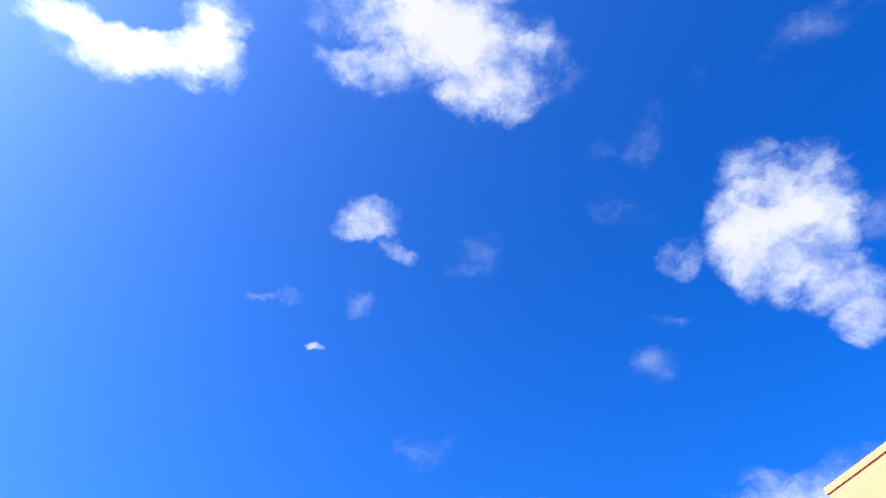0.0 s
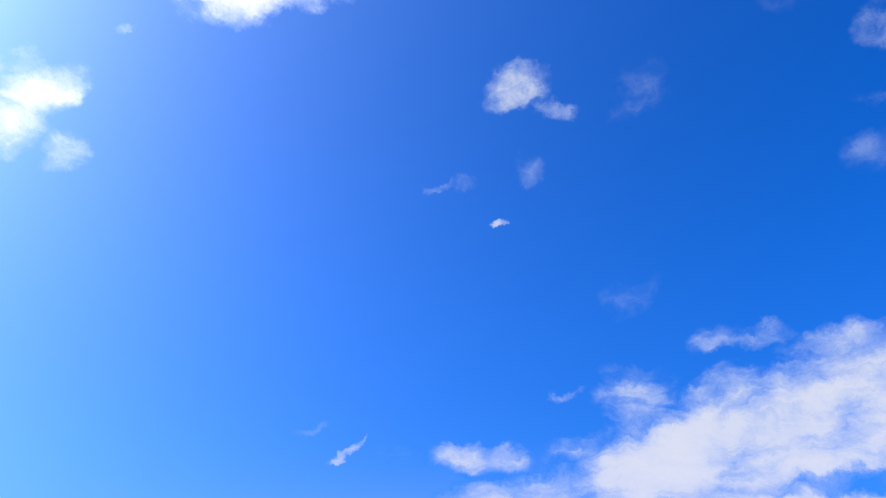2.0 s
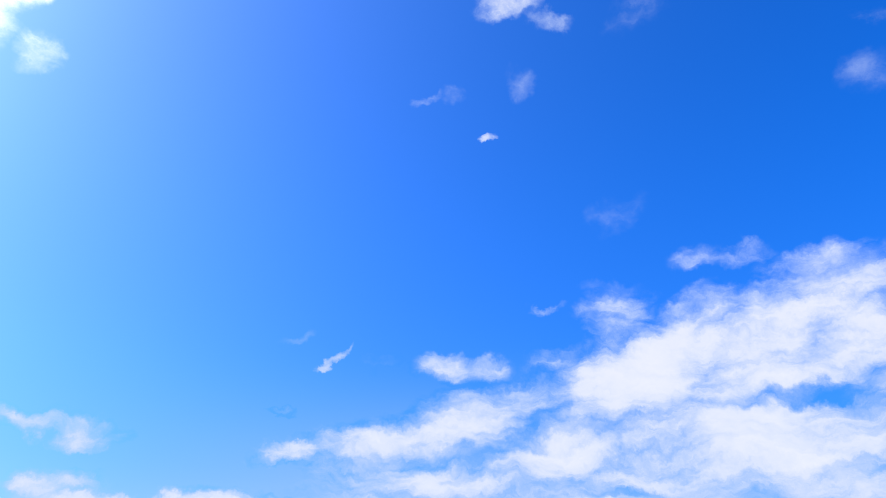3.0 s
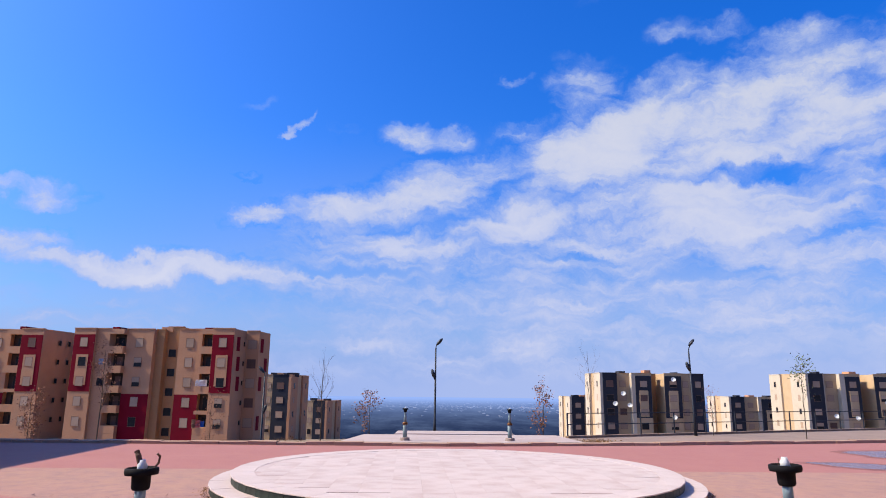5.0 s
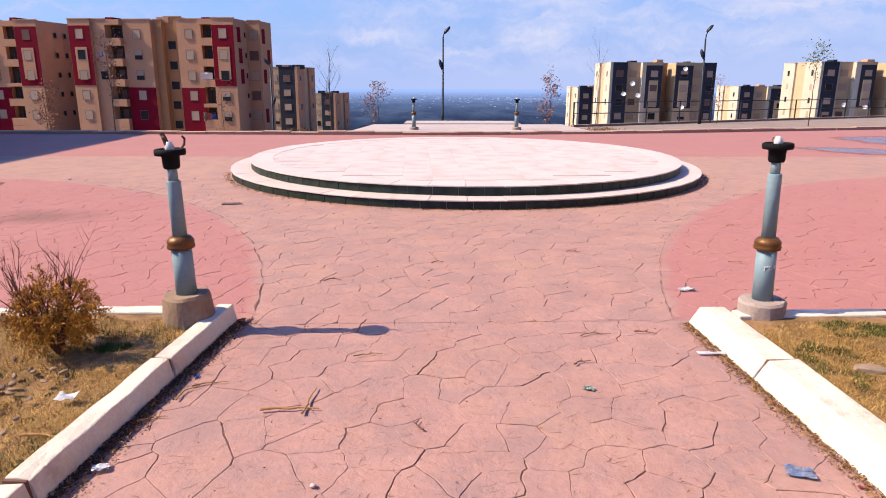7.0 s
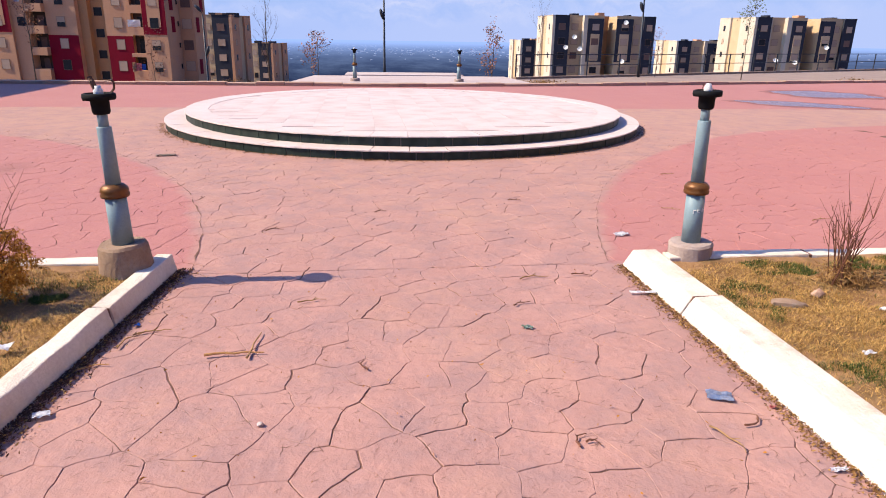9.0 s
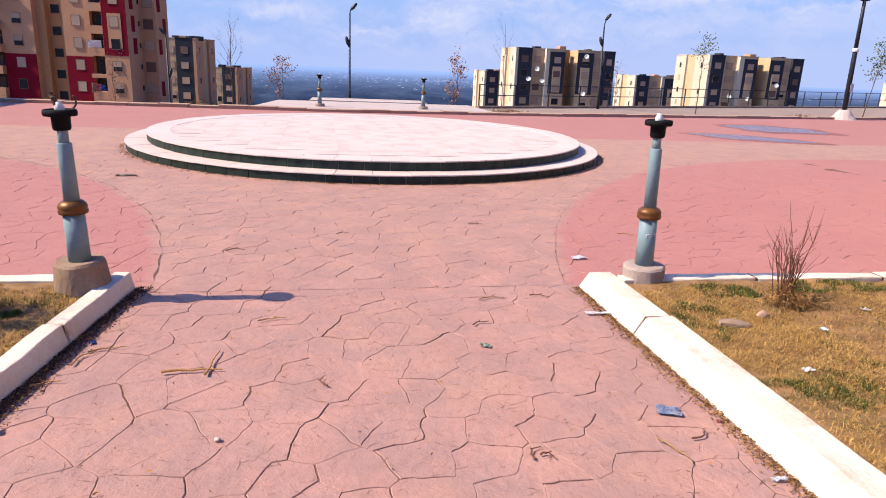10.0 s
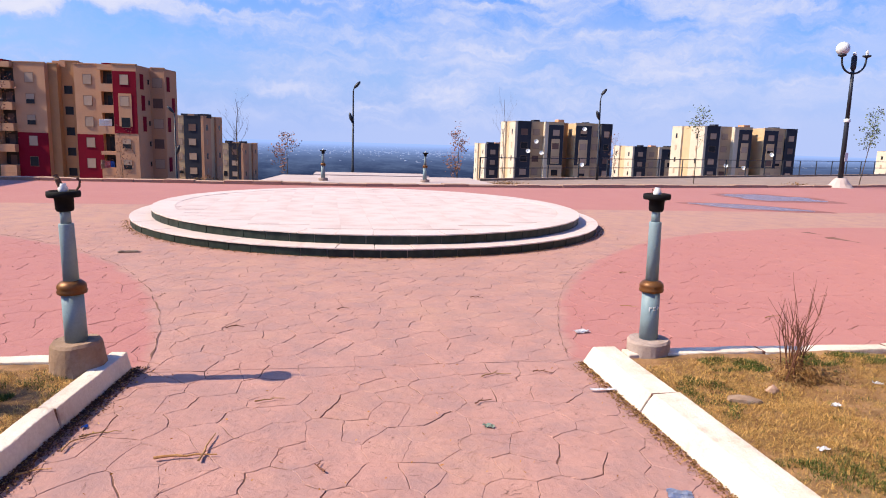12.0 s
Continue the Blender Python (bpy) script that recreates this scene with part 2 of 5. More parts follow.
def leafy(name, a, b_col):
    """Small leaves and blades: a tone for each loose piece."""
    m = bpy.data.materials.new(name)
    m.use_nodes = True
    t = m.node_tree
    b = t.nodes["Principled BSDF"]
    b.inputs["Roughness"].default_value = 0.7
    b.inputs["Specular IOR Level"].default_value = 0.2
    n = t.nodes.new("ShaderNodeMix")
    n.data_type = "RGBA"
    t.links.new(t.nodes.new("ShaderNodeNewGeometry").outputs["Random Per Island"], n.inputs[0])
    n.inputs[6].default_value, n.inputs[7].default_value = (*a, 1), (*b_col, 1)
    t.links.new(n.outputs[2], b.inputs["Base Color"])
    return m


def stamped(name):
    """Coloured stamped concrete: rosy fields and a worn, brownish walkway that flares round the round platform."""
    m = material(name, (0.372, 0.201, 0.167), (0.306, 0.162, 0.137), 1.6, 0.78, 1.0, 18.0, stain=(0.223, 0.136, 0.126), stain_amount=0.8)
    t = m.node_tree
    b = t.nodes["Principled BSDF"]
    old = b.inputs["Base Color"].links[0].from_socket
    where = t.nodes.new("ShaderNodeTexCoord").outputs["Object"]

    def calc(op, a, c, clamp=False):
        n = t.nodes.new("ShaderNodeMath")
        n.operation, n.use_clamp = op, clamp
        for i, v in enumerate((a, c)):
            if isinstance(v, (int, float)):
                n.inputs[i].default_value = v
            else:
                t.links.new(v, n.inputs[i])
        return n.outputs[0]

    wob = t.nodes.new("ShaderNodeTexNoise")
    wob.inputs["Scale"].default_value, wob.inputs["Detail"].default_value = 2.2, 5
    t.links.new(where, wob.inputs["Vector"])
    jig = calc("MULTIPLY", calc("SUBTRACT", wob.outputs["Fac"], 0.5), 0.3)
    flat = t.nodes.new("ShaderNodeVectorMath")
    flat.operation = "MULTIPLY"
    t.links.new(where, flat.inputs[0])
    flat.inputs[1].default_value = (1, 1, 0)
    edge = None
    for cx, cy, r in ((-10.55, 4.15, 8.87), (11.99, 2.65, 10.6)):
        d = t.nodes.new("ShaderNodeVectorMath")
        d.operation = "DISTANCE"
        t.links.new(flat.outputs[0], d.inputs[0])
        d.inputs[1].default_value = (cx, cy, 0)
        inside = calc("SUBTRACT", r, d.outputs["Value"])
        edge = inside if edge is None else calc("MAXIMUM", edge, inside)
    split = t.nodes.new("ShaderNodeSeparateXYZ")
    t.links.new(where, split.inputs[0])
    edge = calc("MINIMUM", edge, calc("SUBTRACT", split.outputs["Y"], 4.79))
    edge = calc("MAXIMUM", edge, calc("SUBTRACT", split.outputs["Y"], 16.3))
    fac = calc("MULTIPLY", calc("ADD", edge, calc("ADD", jig, 0.0)), 9.0, True)
    tone = t.nodes.new("ShaderNodeTexNoise")
    tone.inputs["Scale"].default_value, tone.inputs["Detail"].default_value = 0.8, 7
    t.links.new(where, tone.inputs["Vector"])
    rosy = t.nodes.new("ShaderNodeMix")
    rosy.data_type = "RGBA"
    t.links.new(tone.outputs["Fac"], rosy.inputs[0])
    rosy.inputs[6].default_value, rosy.inputs[7].default_value = (0.29, 0.095, 0.09, 1), (0.335, 0.138, 0.126, 1)
    warm = t.nodes.new("ShaderNodeTexNoise")
    warm.inputs["Scale"].default_value, warm.inputs["Detail"].default_value, warm.inputs["Roughness"].default_value = 0.45, 9, 0.7
    t.links.new(where, warm.inputs["Vector"])
    dusty = t.nodes.new("ShaderNodeMix")
    dusty.data_type = "RGBA"
    drift = calc("MULTIPLY", calc("SUBTRACT", split.outputs["Y"], 5.0), 0.1, True)
    t.links.new(calc("ADD", calc("MULTIPLY", calc("SUBTRACT", warm.outputs["Fac"], 0.5), 4.0, True), calc("MULTIPLY", drift, calc("MULTIPLY", wob.outputs["Fac"], 1.3)), True), dusty.inputs[0])
    t.links.new(old, dusty.inputs[6])
    dusty.inputs[7].default_value = (0.345, 0.197, 0.142, 1)
    old = dusty.outputs[2]
    # grey-mauve blotches of worn colour
    worn = t.nodes.new("ShaderNodeTexNoise")
    worn.inputs["Scale"].default_value, worn.inputs["Detail"].default_value, worn.inputs["Roughness"].default_value = 2.6, 10, 0.72
    t.links.new(where, worn.inputs["Vector"])
    blot = t.nodes.new("ShaderNodeMix")
    blot.data_type = "RGBA"
    t.links.new(calc("MULTIPLY", calc("MULTIPLY", calc("SUBTRACT", worn.outputs["Fac"], 0.44), 5.0, True), 0.8), blot.inputs[0])
    t.links.new(old, blot.inputs[6])
    blot.inputs[7].default_value = (0.245, 0.146, 0.137, 1)
    old = blot.outputs[2]
    both = t.nodes.new("ShaderNodeMix")
    both.data_type = "RGBA"
    t.links.new(calc("MULTIPLY", fac, 0.72), both.inputs[0])
    t.links.new(old, both.inputs[6])
    t.links.new(rosy.outputs[2], both.inputs[7])
    # a dirty patch where water has dried
    rel = t.nodes.new("ShaderNodeVectorMath")
    rel.operation = "MULTIPLY_ADD"
    t.links.new(flat.outputs[0], rel.inputs[0])
    rel.inputs[1].default_value, rel.inputs[2].default_value = (1.0, 1.5, 0.0), (5.6, -13.5, 0.0)
    far = t.nodes.new("ShaderNodeVectorMath")
    far.operation = "LENGTH"
    t.links.new(rel.outputs[0], far.inputs[0])
    damp = calc("ADD", calc("SUBTRACT", 0.95, far.outputs["Value"]), calc("MULTIPLY", calc("SUBTRACT", warm.outputs["Fac"], 0.5), 2.2))
    dirty = t.nodes.new("ShaderNodeMix")
    dirty.data_type = "RGBA"
    t.links.new(calc("MULTIPLY", calc("MULTIPLY", damp, 1.4, True), 0.6), dirty.inputs[0])
    t.links.new(both.outputs[2], dirty.inputs[6])
    dirty.inputs[7].default_value = (0.129, 0.0644, 0.047, 1)
    t.links.new(dirty.outputs[2], b.inputs["Base Color"])
    return m


M_PAVE = stamped("stamped_concrete")
M_JOINT = material("groove_dirt", (0.0659, 0.031, 0.0224), (0.224, 0.115, 0.0826), 1.7, 0.95, 0.3)
M_KERB = material("whitewashed_concrete", (0.612, 0.553, 0.478), (0.526, 0.432, 0.352), 4, 0.9, 0.8, 45, stain=(0.306, 0.19, 0.136), stain_amount=0.85)
M_STONE = material("sandy_stone", (0.394, 0.25, 0.178), (0.303, 0.186, 0.129), 2, 0.9, 0.3, 30, stain=(0.162, 0.108, 0.0864), stain_amount=0.5)
M_SIDEWALK = material("bleached_concrete", (0.261, 0.188, 0.151), (0.215, 0.153, 0.123), 0.7, 0.9, 0.2, 20, stain=(0.188, 0.142, 0.129), stain_amount=0.5)
M_SLAB = material("pale_slab", (0.416, 0.339, 0.312), (0.369, 0.286, 0.261), 0.9, 0.8, 0.15, 25)
M_MARBLE = material("pale_marble", (0.528, 0.443, 0.411), (0.449, 0.346, 0.31), 1.3, 0.62, 0.05, 30, random_tone=0.1, stain=(0.351, 0.248, 0.209), stain_amount=0.6)
M_GREEN = material("dark_green_marble", (0.00834, 0.0159, 0.0136), (0.0273, 0.0455, 0.0379), 7, 0.5, 0.05, 60, random_tone=0.5, stain=(0.108, 0.0978, 0.0864), stain_amount=0.3, gloss=0.2)
M_CORE = material("mortar", (0.237, 0.198, 0.171), None, 4, 0.95, 0.3)
M_SOIL = material("dry_soil", (0.3, 0.165, 0.08), (0.13, 0.065, 0.025), 6, 0.95, 1.0, 40, stain=(0.112, 0.0856, 0.0264), stain_amount=0.7)
M_CONC = material("rough_concrete", (0.264, 0.178, 0.125), (0.198, 0.125, 0.0856), 6, 0.95, 0.7, 40, stain=(0.335, 0.302, 0.271), stain_amount=0.5)
M_POST = material("grey_blue_paint", (0.171, 0.239, 0.265), (0.148, 0.208, 0.235), 9, 0.5, 0.06, 80, stain=(0.0864, 0.0811, 0.0758), stain_amount=0.25)
M_BRASS = material("tarnished_gold_paint", (0.162, 0.0706, 0.0216), (0.108, 0.0433, 0.0162), 20, 0.45, 0.1, 90, metal=0.4)
M_BLACK = material("black_plastic", (0.004, 0.004, 0.005), (0.008, 0.008, 0.009), 10, 0.8, 0.05, gloss=0.12)
M_WHITE = material("white_plastic", (0.557, 0.557, 0.557), (0.499, 0.499, 0.485), 12, 0.45, 0.05)
M_RUST = material("rusty_steel", (0.119, 0.0649, 0.0433), (0.0649, 0.0378, 0.0271), 20, 0.8, 0.3)
M_IRON = material("dark_iron_paint", (0.0143, 0.0171, 0.025), (0.0214, 0.0236, 0.0321), 6, 0.5, 0.05)
M_TAN = material("ochre_render", (0.466, 0.242, 0.136), (0.422, 0.211, 0.119), 0.5, 0.9, 0.1, 8, stain=(0.289, 0.208, 0.157), stain_amount=0.4)
M_OCHRE = material("orange_render", (0.414, 0.214, 0.0968), (0.377, 0.188, 0.085), 0.5, 0.9, 0.1, 8, stain=(0.251, 0.157, 0.1), stain_amount=0.4)
M_SAND = material("sandy_yellow_render", (0.493, 0.343, 0.207), (0.44, 0.304, 0.176), 0.6, 0.9, 0.2, 10)
M_CREAM = material("cream_render", (0.502, 0.427, 0.333), (0.465, 0.383, 0.295), 0.5, 0.9, 0.1, 8, stain=(0.314, 0.251, 0.188), stain_amount=0.3)
M_RED = material("wine_red_render", (0.18, 0.00528, 0.0176), (0.145, 0.0044, 0.0141), 0.6, 0.9, 0.1, 8, gloss=0.08)
M_SLATE = material("slate_grey_render", (0.0368, 0.0383, 0.049), (0.0275, 0.0291, 0.0383), 0.6, 0.9, 0.1, 8, gloss=0.1)
M_SHUT = material("grey_shutter", (0.387, 0.264, 0.189), (0.326, 0.22, 0.154), 3, 0.7, 0.1, 12, random_tone=0.3)
M_BROWN = material("brown_shutter", (0.15, 0.0819, 0.0627), (0.106, 0.0565, 0.0439), 3, 0.7, 0.1, 12, random_tone=0.3)
M_FRAME = material("weathered_window_frame", (0.22, 0.132, 0.088), (0.176, 0.101, 0.066), 3, 0.8, 0.1, 12)
M_GLASS = material("dark_window_glass", (0.0107, 0.0121, 0.0143), (0.0214, 0.0214, 0.025), 2, 0.25, 0.0, gloss=0.12)
# the shade inside the balconies is painted into this wall colour
M_INSIDE_SHADE = material("shaded_balcony_wall", (0.0565, 0.0377, 0.0314), None, 1, 0.9, 0.1)
M_BARK = material("grey_bark", (0.0864, 0.0595, 0.0433), (0.054, 0.0378, 0.0271), 12, 0.9, 0.5)
M_TWIG = material("dry_twig", (0.144, 0.0568, 0.0341), (0.0872, 0.0341, 0.0212), 15, 0.85, 0.3)
M_STRAW = leafy("straw", (0.15, 0.068, 0.016), (0.5, 0.3, 0.095))
M_GRASS = leafy("green_grass", (0.0197, 0.0379, 0.00455), (0.0834, 0.0985, 0.0182))
M_DRY = leafy("dry_foliage", (0.277, 0.102, 0.00925), (0.435, 0.205, 0.0264))
M_BUSH = leafy("withered_needles", (0.227, 0.0834, 0.00909), (0.44, 0.212, 0.0303))
M_BROWNLEAF = leafy("withered_brown_leaves", (0.112, 0.0495, 0.0165), (0.303, 0.164, 0.0561))
M_LEAF = leafy("sapling_leaves", (0.0568, 0.0872, 0.0379), (0.129, 0.144, 0.0682))
M_REDLEAF = leafy("russet_leaves", (0.176, 0.066, 0.0396), (0.299, 0.141, 0.088))
M_DEAD = leafy("dead_leaves", (0.0531, 0.0197, 0.0136), (0.114, 0.0493, 0.0303))
M_TERRAIN = material("hillside", (0.227, 0.162, 0.108), (0.173, 0.13, 0.0811), 0.05, 0.95, 0.3, 1.0)
M_PALE = material("pale_concrete", (0.33, 0.257, 0.224), (0.264, 0.198, 0.171), 7, 0.95, 0.7, 40, stain=(0.198, 0.132, 0.112), stain_amount=0.5)

# ---- mesh helpers ----
def part(name, bm, mat, parent=None, label="", smooth=False):
    """Link a bmesh as one mesh object, under a thing or a part if one is given."""
    me = bpy.data.meshes.new(name)
    bm.normal_update()
    bm.to_mesh(me)
    bm.free()
    return linked(name, me, mat, parent, label, smooth)


def linked(name, me, mat, parent=None, label="", smooth=False):
    if not me.materials:
        me.materials.append(mat)
    if smooth:
        for p in me.polygons:
            p.use_smooth = True
    ob = new(name, me)
    ob.parent = parent
    if label:
        ob["label"] = label
    return ob


def raw(name, verts, faces, mat, parent=None):
    me = bpy.data.meshes.new(name)
    me.from_pydata(verts, [], faces)
    me.update()
    return linked(name, me, mat, parent)


def base(name, x=0.0, y=0.0, z=0.0, turn=0.0):
    """An Empty at a thing's foot."""
    ob = new(name)
    ob.matrix_basis = pose(x, y, z, 0, 0, turn)
    return ob


def box(bm, x0, x1, y0, y1, z0, z1):
    v = [bm.verts.new(p) for p in ((x0, y0, z0), (x1, y0, z0), (x1, y1, z0), (x0, y1, z0), (x0, y0, z1), (x1, y0, z1), (x1, y1, z1), (x0, y1, z1))]
    for f in ((3, 2, 1, 0), (4, 5, 6, 7), (0, 1, 5, 4), (1, 2, 6, 5), (2, 3, 7, 6), (3, 0, 4, 7)):
        bm.faces.new([v[i] for i in f])
    return v


def boxed(x0, x1, y0, y1, z0, z1, bevel=0.0):
    bm = bmesh.new()
    box(bm, x0, x1, y0, y1, z0, z1)
    if bevel:
        bmesh.ops.bevel(bm, geom=bm.edges[:], offset=bevel, segments=2, affect="EDGES", profile=0.6)
    return bm


def prism(points, z0, z1, bevel=0.0):
    bm = bmesh.new()
    low = [bm.verts.new((x, y, z0)) for x, y in points]
    top = [bm.verts.new((x, y, z1)) for x, y in points]
    n = len(points)
    upper = bm.faces.new(top)
    bm.faces.new(low[::-1])
    for i in range(n):
        bm.faces.new((low[i], low[(i + 1) % n], top[(i + 1) % n], top[i]))
    if bevel:
        bmesh.ops.bevel(bm, geom=list(upper.edges), offset=bevel, segments=2, affect="EDGES", profile=0.6)
    bmesh.ops.recalc_face_normals(bm, faces=bm.faces[:])
    return bm


def lathe(profile, seg=24, bm=None, x=0.0, y=0.0):
    """A turned shape from (radius, height) pairs."""
    bm = bm or bmesh.new()
    rings = []
    for r, z in profile:
        rings.append([bm.verts.new((x + r * math.cos(2 * math.pi * i / seg), y + r * math.sin(2 * math.pi * i / seg), z)) for i in range(seg)])
    for a, b in zip(rings, rings[1:]):
        for i in range(seg):
            bm.faces.new((a[i], a[(i + 1) % seg], b[(i + 1) % seg], b[i]))
    bm.faces.new(rings[0][::-1])
    bm.faces.new(rings[-1])
    return bm


def tube(points, radii, seg=8, bm=None):
    """A bent round rod through points."""
    bm = bm or bmesh.new()
    pts = [Vector(p) for p in points]
    rings = []
    for i, p in enumerate(pts):
        d = (pts[min(i + 1, len(pts) - 1)] - pts[max(i - 1, 0)]).normalized()
        side = d.cross(Vector((0.31, 0.95, 0.1))).normalized() if abs(d.z) > 0.9 else d.cross(Vector((0, 0, 1))).normalized()
        up = side.cross(d)
        r = radii[i] if isinstance(radii, (list, tuple)) else radii
        rings.append([bm.verts.new(p + side * (r * math.cos(2 * math.pi * k / seg)) + up * (r * math.sin(2 * math.pi * k / seg))) for k in range(seg)])
    for a, b in zip(rings, rings[1:]):
        for i in range(seg):
            bm.faces.new((a[i], a[(i + 1) % seg], b[(i + 1) % seg], b[i]))
    bm.faces.new(rings[0][::-1])
    bm.faces.new(rings[-1])
    return bm


def roughen(bm, amount, size):
    for v in bm.verts:
        v.co += noise.noise_vector(v.co / size) * amount
    return bm


# ---- ground, plaza and kerbs ----
def fall(x, y):
    """Height of the hillside that drops from the plaza to the plain."""
    steps = ((-3000, -0.35), (26, -0.35), (30, -1.6), (45, -2.6), (70, -5.0), (100, -7.2), (150, -9.0), (200, -13.0), (420, -44.0), (700, -58.0), (1000, -60.0), (4990, -62.0))
    for (a, za), (b, zb) in zip(steps, steps[1:]):
        if y <= b:
            return za + (zb - za) * (y - a) / (b - a) + (noise.noise((x * 0.03, y * 0.03, 0)) * min(1.2, max(0, y - 40) * 0.02))
    return -62.0


def grid_sheet(xs, ys, height):
    verts = [(x, y, height(x, y)) for y in ys for x in xs]
    n = len(xs)
    faces = [(j * n + i, j * n + i + 1, (j + 1) * n + i + 1, (j + 1) * n + i) for j in range(len(ys) - 1) for i in range(n - 1)]
    return verts, faces


xs = [-4800, -3000, -1800, -1000, -500, -250] + list(range(-150, 151, 10)) + [250, 500, 1000, 1800, 3000, 4800]
ys = [-3000, -800, -200, -60, 0, 20, 26, 30, 36, 45, 55, 65, 75, 85, 100, 120, 140, 160, 180, 200, 250, 300, 360, 420, 560, 700]
tagged(raw("ground", *grid_sheet(xs, ys, fall), M_TERRAIN), "dry brown hillside falling away below the plaza", "ground", kind="structure")

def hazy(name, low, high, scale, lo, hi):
    """Far land with blue haze painted in: colour fades and glow grows with distance."""
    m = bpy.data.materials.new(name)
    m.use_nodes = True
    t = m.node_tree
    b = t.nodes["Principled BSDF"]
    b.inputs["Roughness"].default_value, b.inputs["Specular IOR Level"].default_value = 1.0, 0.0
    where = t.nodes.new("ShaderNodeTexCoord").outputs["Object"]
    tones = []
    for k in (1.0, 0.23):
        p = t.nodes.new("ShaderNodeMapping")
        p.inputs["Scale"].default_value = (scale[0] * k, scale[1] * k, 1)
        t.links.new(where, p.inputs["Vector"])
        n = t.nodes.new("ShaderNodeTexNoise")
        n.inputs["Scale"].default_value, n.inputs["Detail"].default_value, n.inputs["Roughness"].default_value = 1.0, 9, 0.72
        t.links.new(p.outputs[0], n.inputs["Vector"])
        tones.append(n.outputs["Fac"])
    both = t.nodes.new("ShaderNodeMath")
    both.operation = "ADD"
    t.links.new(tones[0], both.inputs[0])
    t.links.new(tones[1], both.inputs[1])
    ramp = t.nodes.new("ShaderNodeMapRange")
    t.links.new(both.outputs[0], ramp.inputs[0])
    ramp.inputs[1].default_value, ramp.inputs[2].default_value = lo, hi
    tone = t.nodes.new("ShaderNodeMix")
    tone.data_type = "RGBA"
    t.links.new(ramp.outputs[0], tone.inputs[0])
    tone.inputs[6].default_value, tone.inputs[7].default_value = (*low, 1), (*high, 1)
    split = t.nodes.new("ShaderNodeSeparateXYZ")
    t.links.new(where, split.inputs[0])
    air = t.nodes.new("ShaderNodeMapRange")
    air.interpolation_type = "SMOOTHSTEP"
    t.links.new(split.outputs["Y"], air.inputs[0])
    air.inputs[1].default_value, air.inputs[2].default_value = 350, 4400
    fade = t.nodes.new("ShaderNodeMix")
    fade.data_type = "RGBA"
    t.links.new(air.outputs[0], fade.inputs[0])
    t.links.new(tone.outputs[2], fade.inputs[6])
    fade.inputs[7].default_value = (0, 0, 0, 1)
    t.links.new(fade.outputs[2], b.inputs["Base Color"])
    # blue emission stands in for light scattered by the air
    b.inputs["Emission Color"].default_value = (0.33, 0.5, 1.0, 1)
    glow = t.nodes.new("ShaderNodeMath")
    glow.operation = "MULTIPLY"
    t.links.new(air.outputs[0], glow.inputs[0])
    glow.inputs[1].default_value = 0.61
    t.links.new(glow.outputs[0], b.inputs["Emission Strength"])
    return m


# the fields' base tones are blued for haze as well
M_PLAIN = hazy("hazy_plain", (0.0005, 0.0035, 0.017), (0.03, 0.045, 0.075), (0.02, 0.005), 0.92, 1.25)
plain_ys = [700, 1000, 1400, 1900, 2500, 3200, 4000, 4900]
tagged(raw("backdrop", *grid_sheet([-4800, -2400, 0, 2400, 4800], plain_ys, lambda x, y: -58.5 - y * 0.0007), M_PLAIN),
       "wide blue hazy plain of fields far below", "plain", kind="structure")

rnd = random.Random(5)
tv, tf = [], []
for k in range(1900):
    town = rnd.choice(((-500, 2500, 500, 160), (500, 2900, 900, 230), (900, 2150, 420, 120), (-200, 3100, 1600, 200), (450, 2300, 260, 90), (1900, 2700, 600, 200), (0, 1900, 900, 330)))
    x, y = rnd.gauss(town[0], town[2]), rnd.gauss(town[1], town[3])
    w, h = rnd.uniform(1.2, 5), rnd.uniform(0.6, 1.8)
    if not 1300 < y < 3600:
        continue
    z = -58.5 - y * 0.0007
    i = len(tv)
    for zz in (z, z + h):
        tv += [(x, y - w, zz), (x + w, y, zz), (x, y + w, zz), (x - w, y, zz)]
    tf += [(i + 4, i + 5, i + 6, i + 7)] + [(i + q, i + (q + 1) % 4, i + 4 + (q + 1) % 4, i + 4 + q) for q in range(4)]
# house walls take the same painted haze, tones shifted to blue
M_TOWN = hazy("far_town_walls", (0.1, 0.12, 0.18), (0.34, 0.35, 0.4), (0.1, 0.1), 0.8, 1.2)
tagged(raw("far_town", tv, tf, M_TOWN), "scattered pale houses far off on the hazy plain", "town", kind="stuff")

# plaza slab, thick, with the paving on it
EDGE = [(-40, 23.3), (-12.3, 23.1), (1.0, 22.85), (8.5, 23.9), (17.0, 25.8), (34, 29.8)]
plaza = part("plaza", prism([(-40, -18)] + [(34, -18)] + EDGE[::-1], -0.4, 0.0), M_PAVE)
tagged(plaza, "rosy stamped-concrete plaza with brownish walkways, cracked and dusty", "paving", kind="structure")

kerb_far = tagged(base("far_kerb"), "low sandy stone kerb along the plaza's outer edge", "kerb", kind="structure")
rnd = random.Random(8)
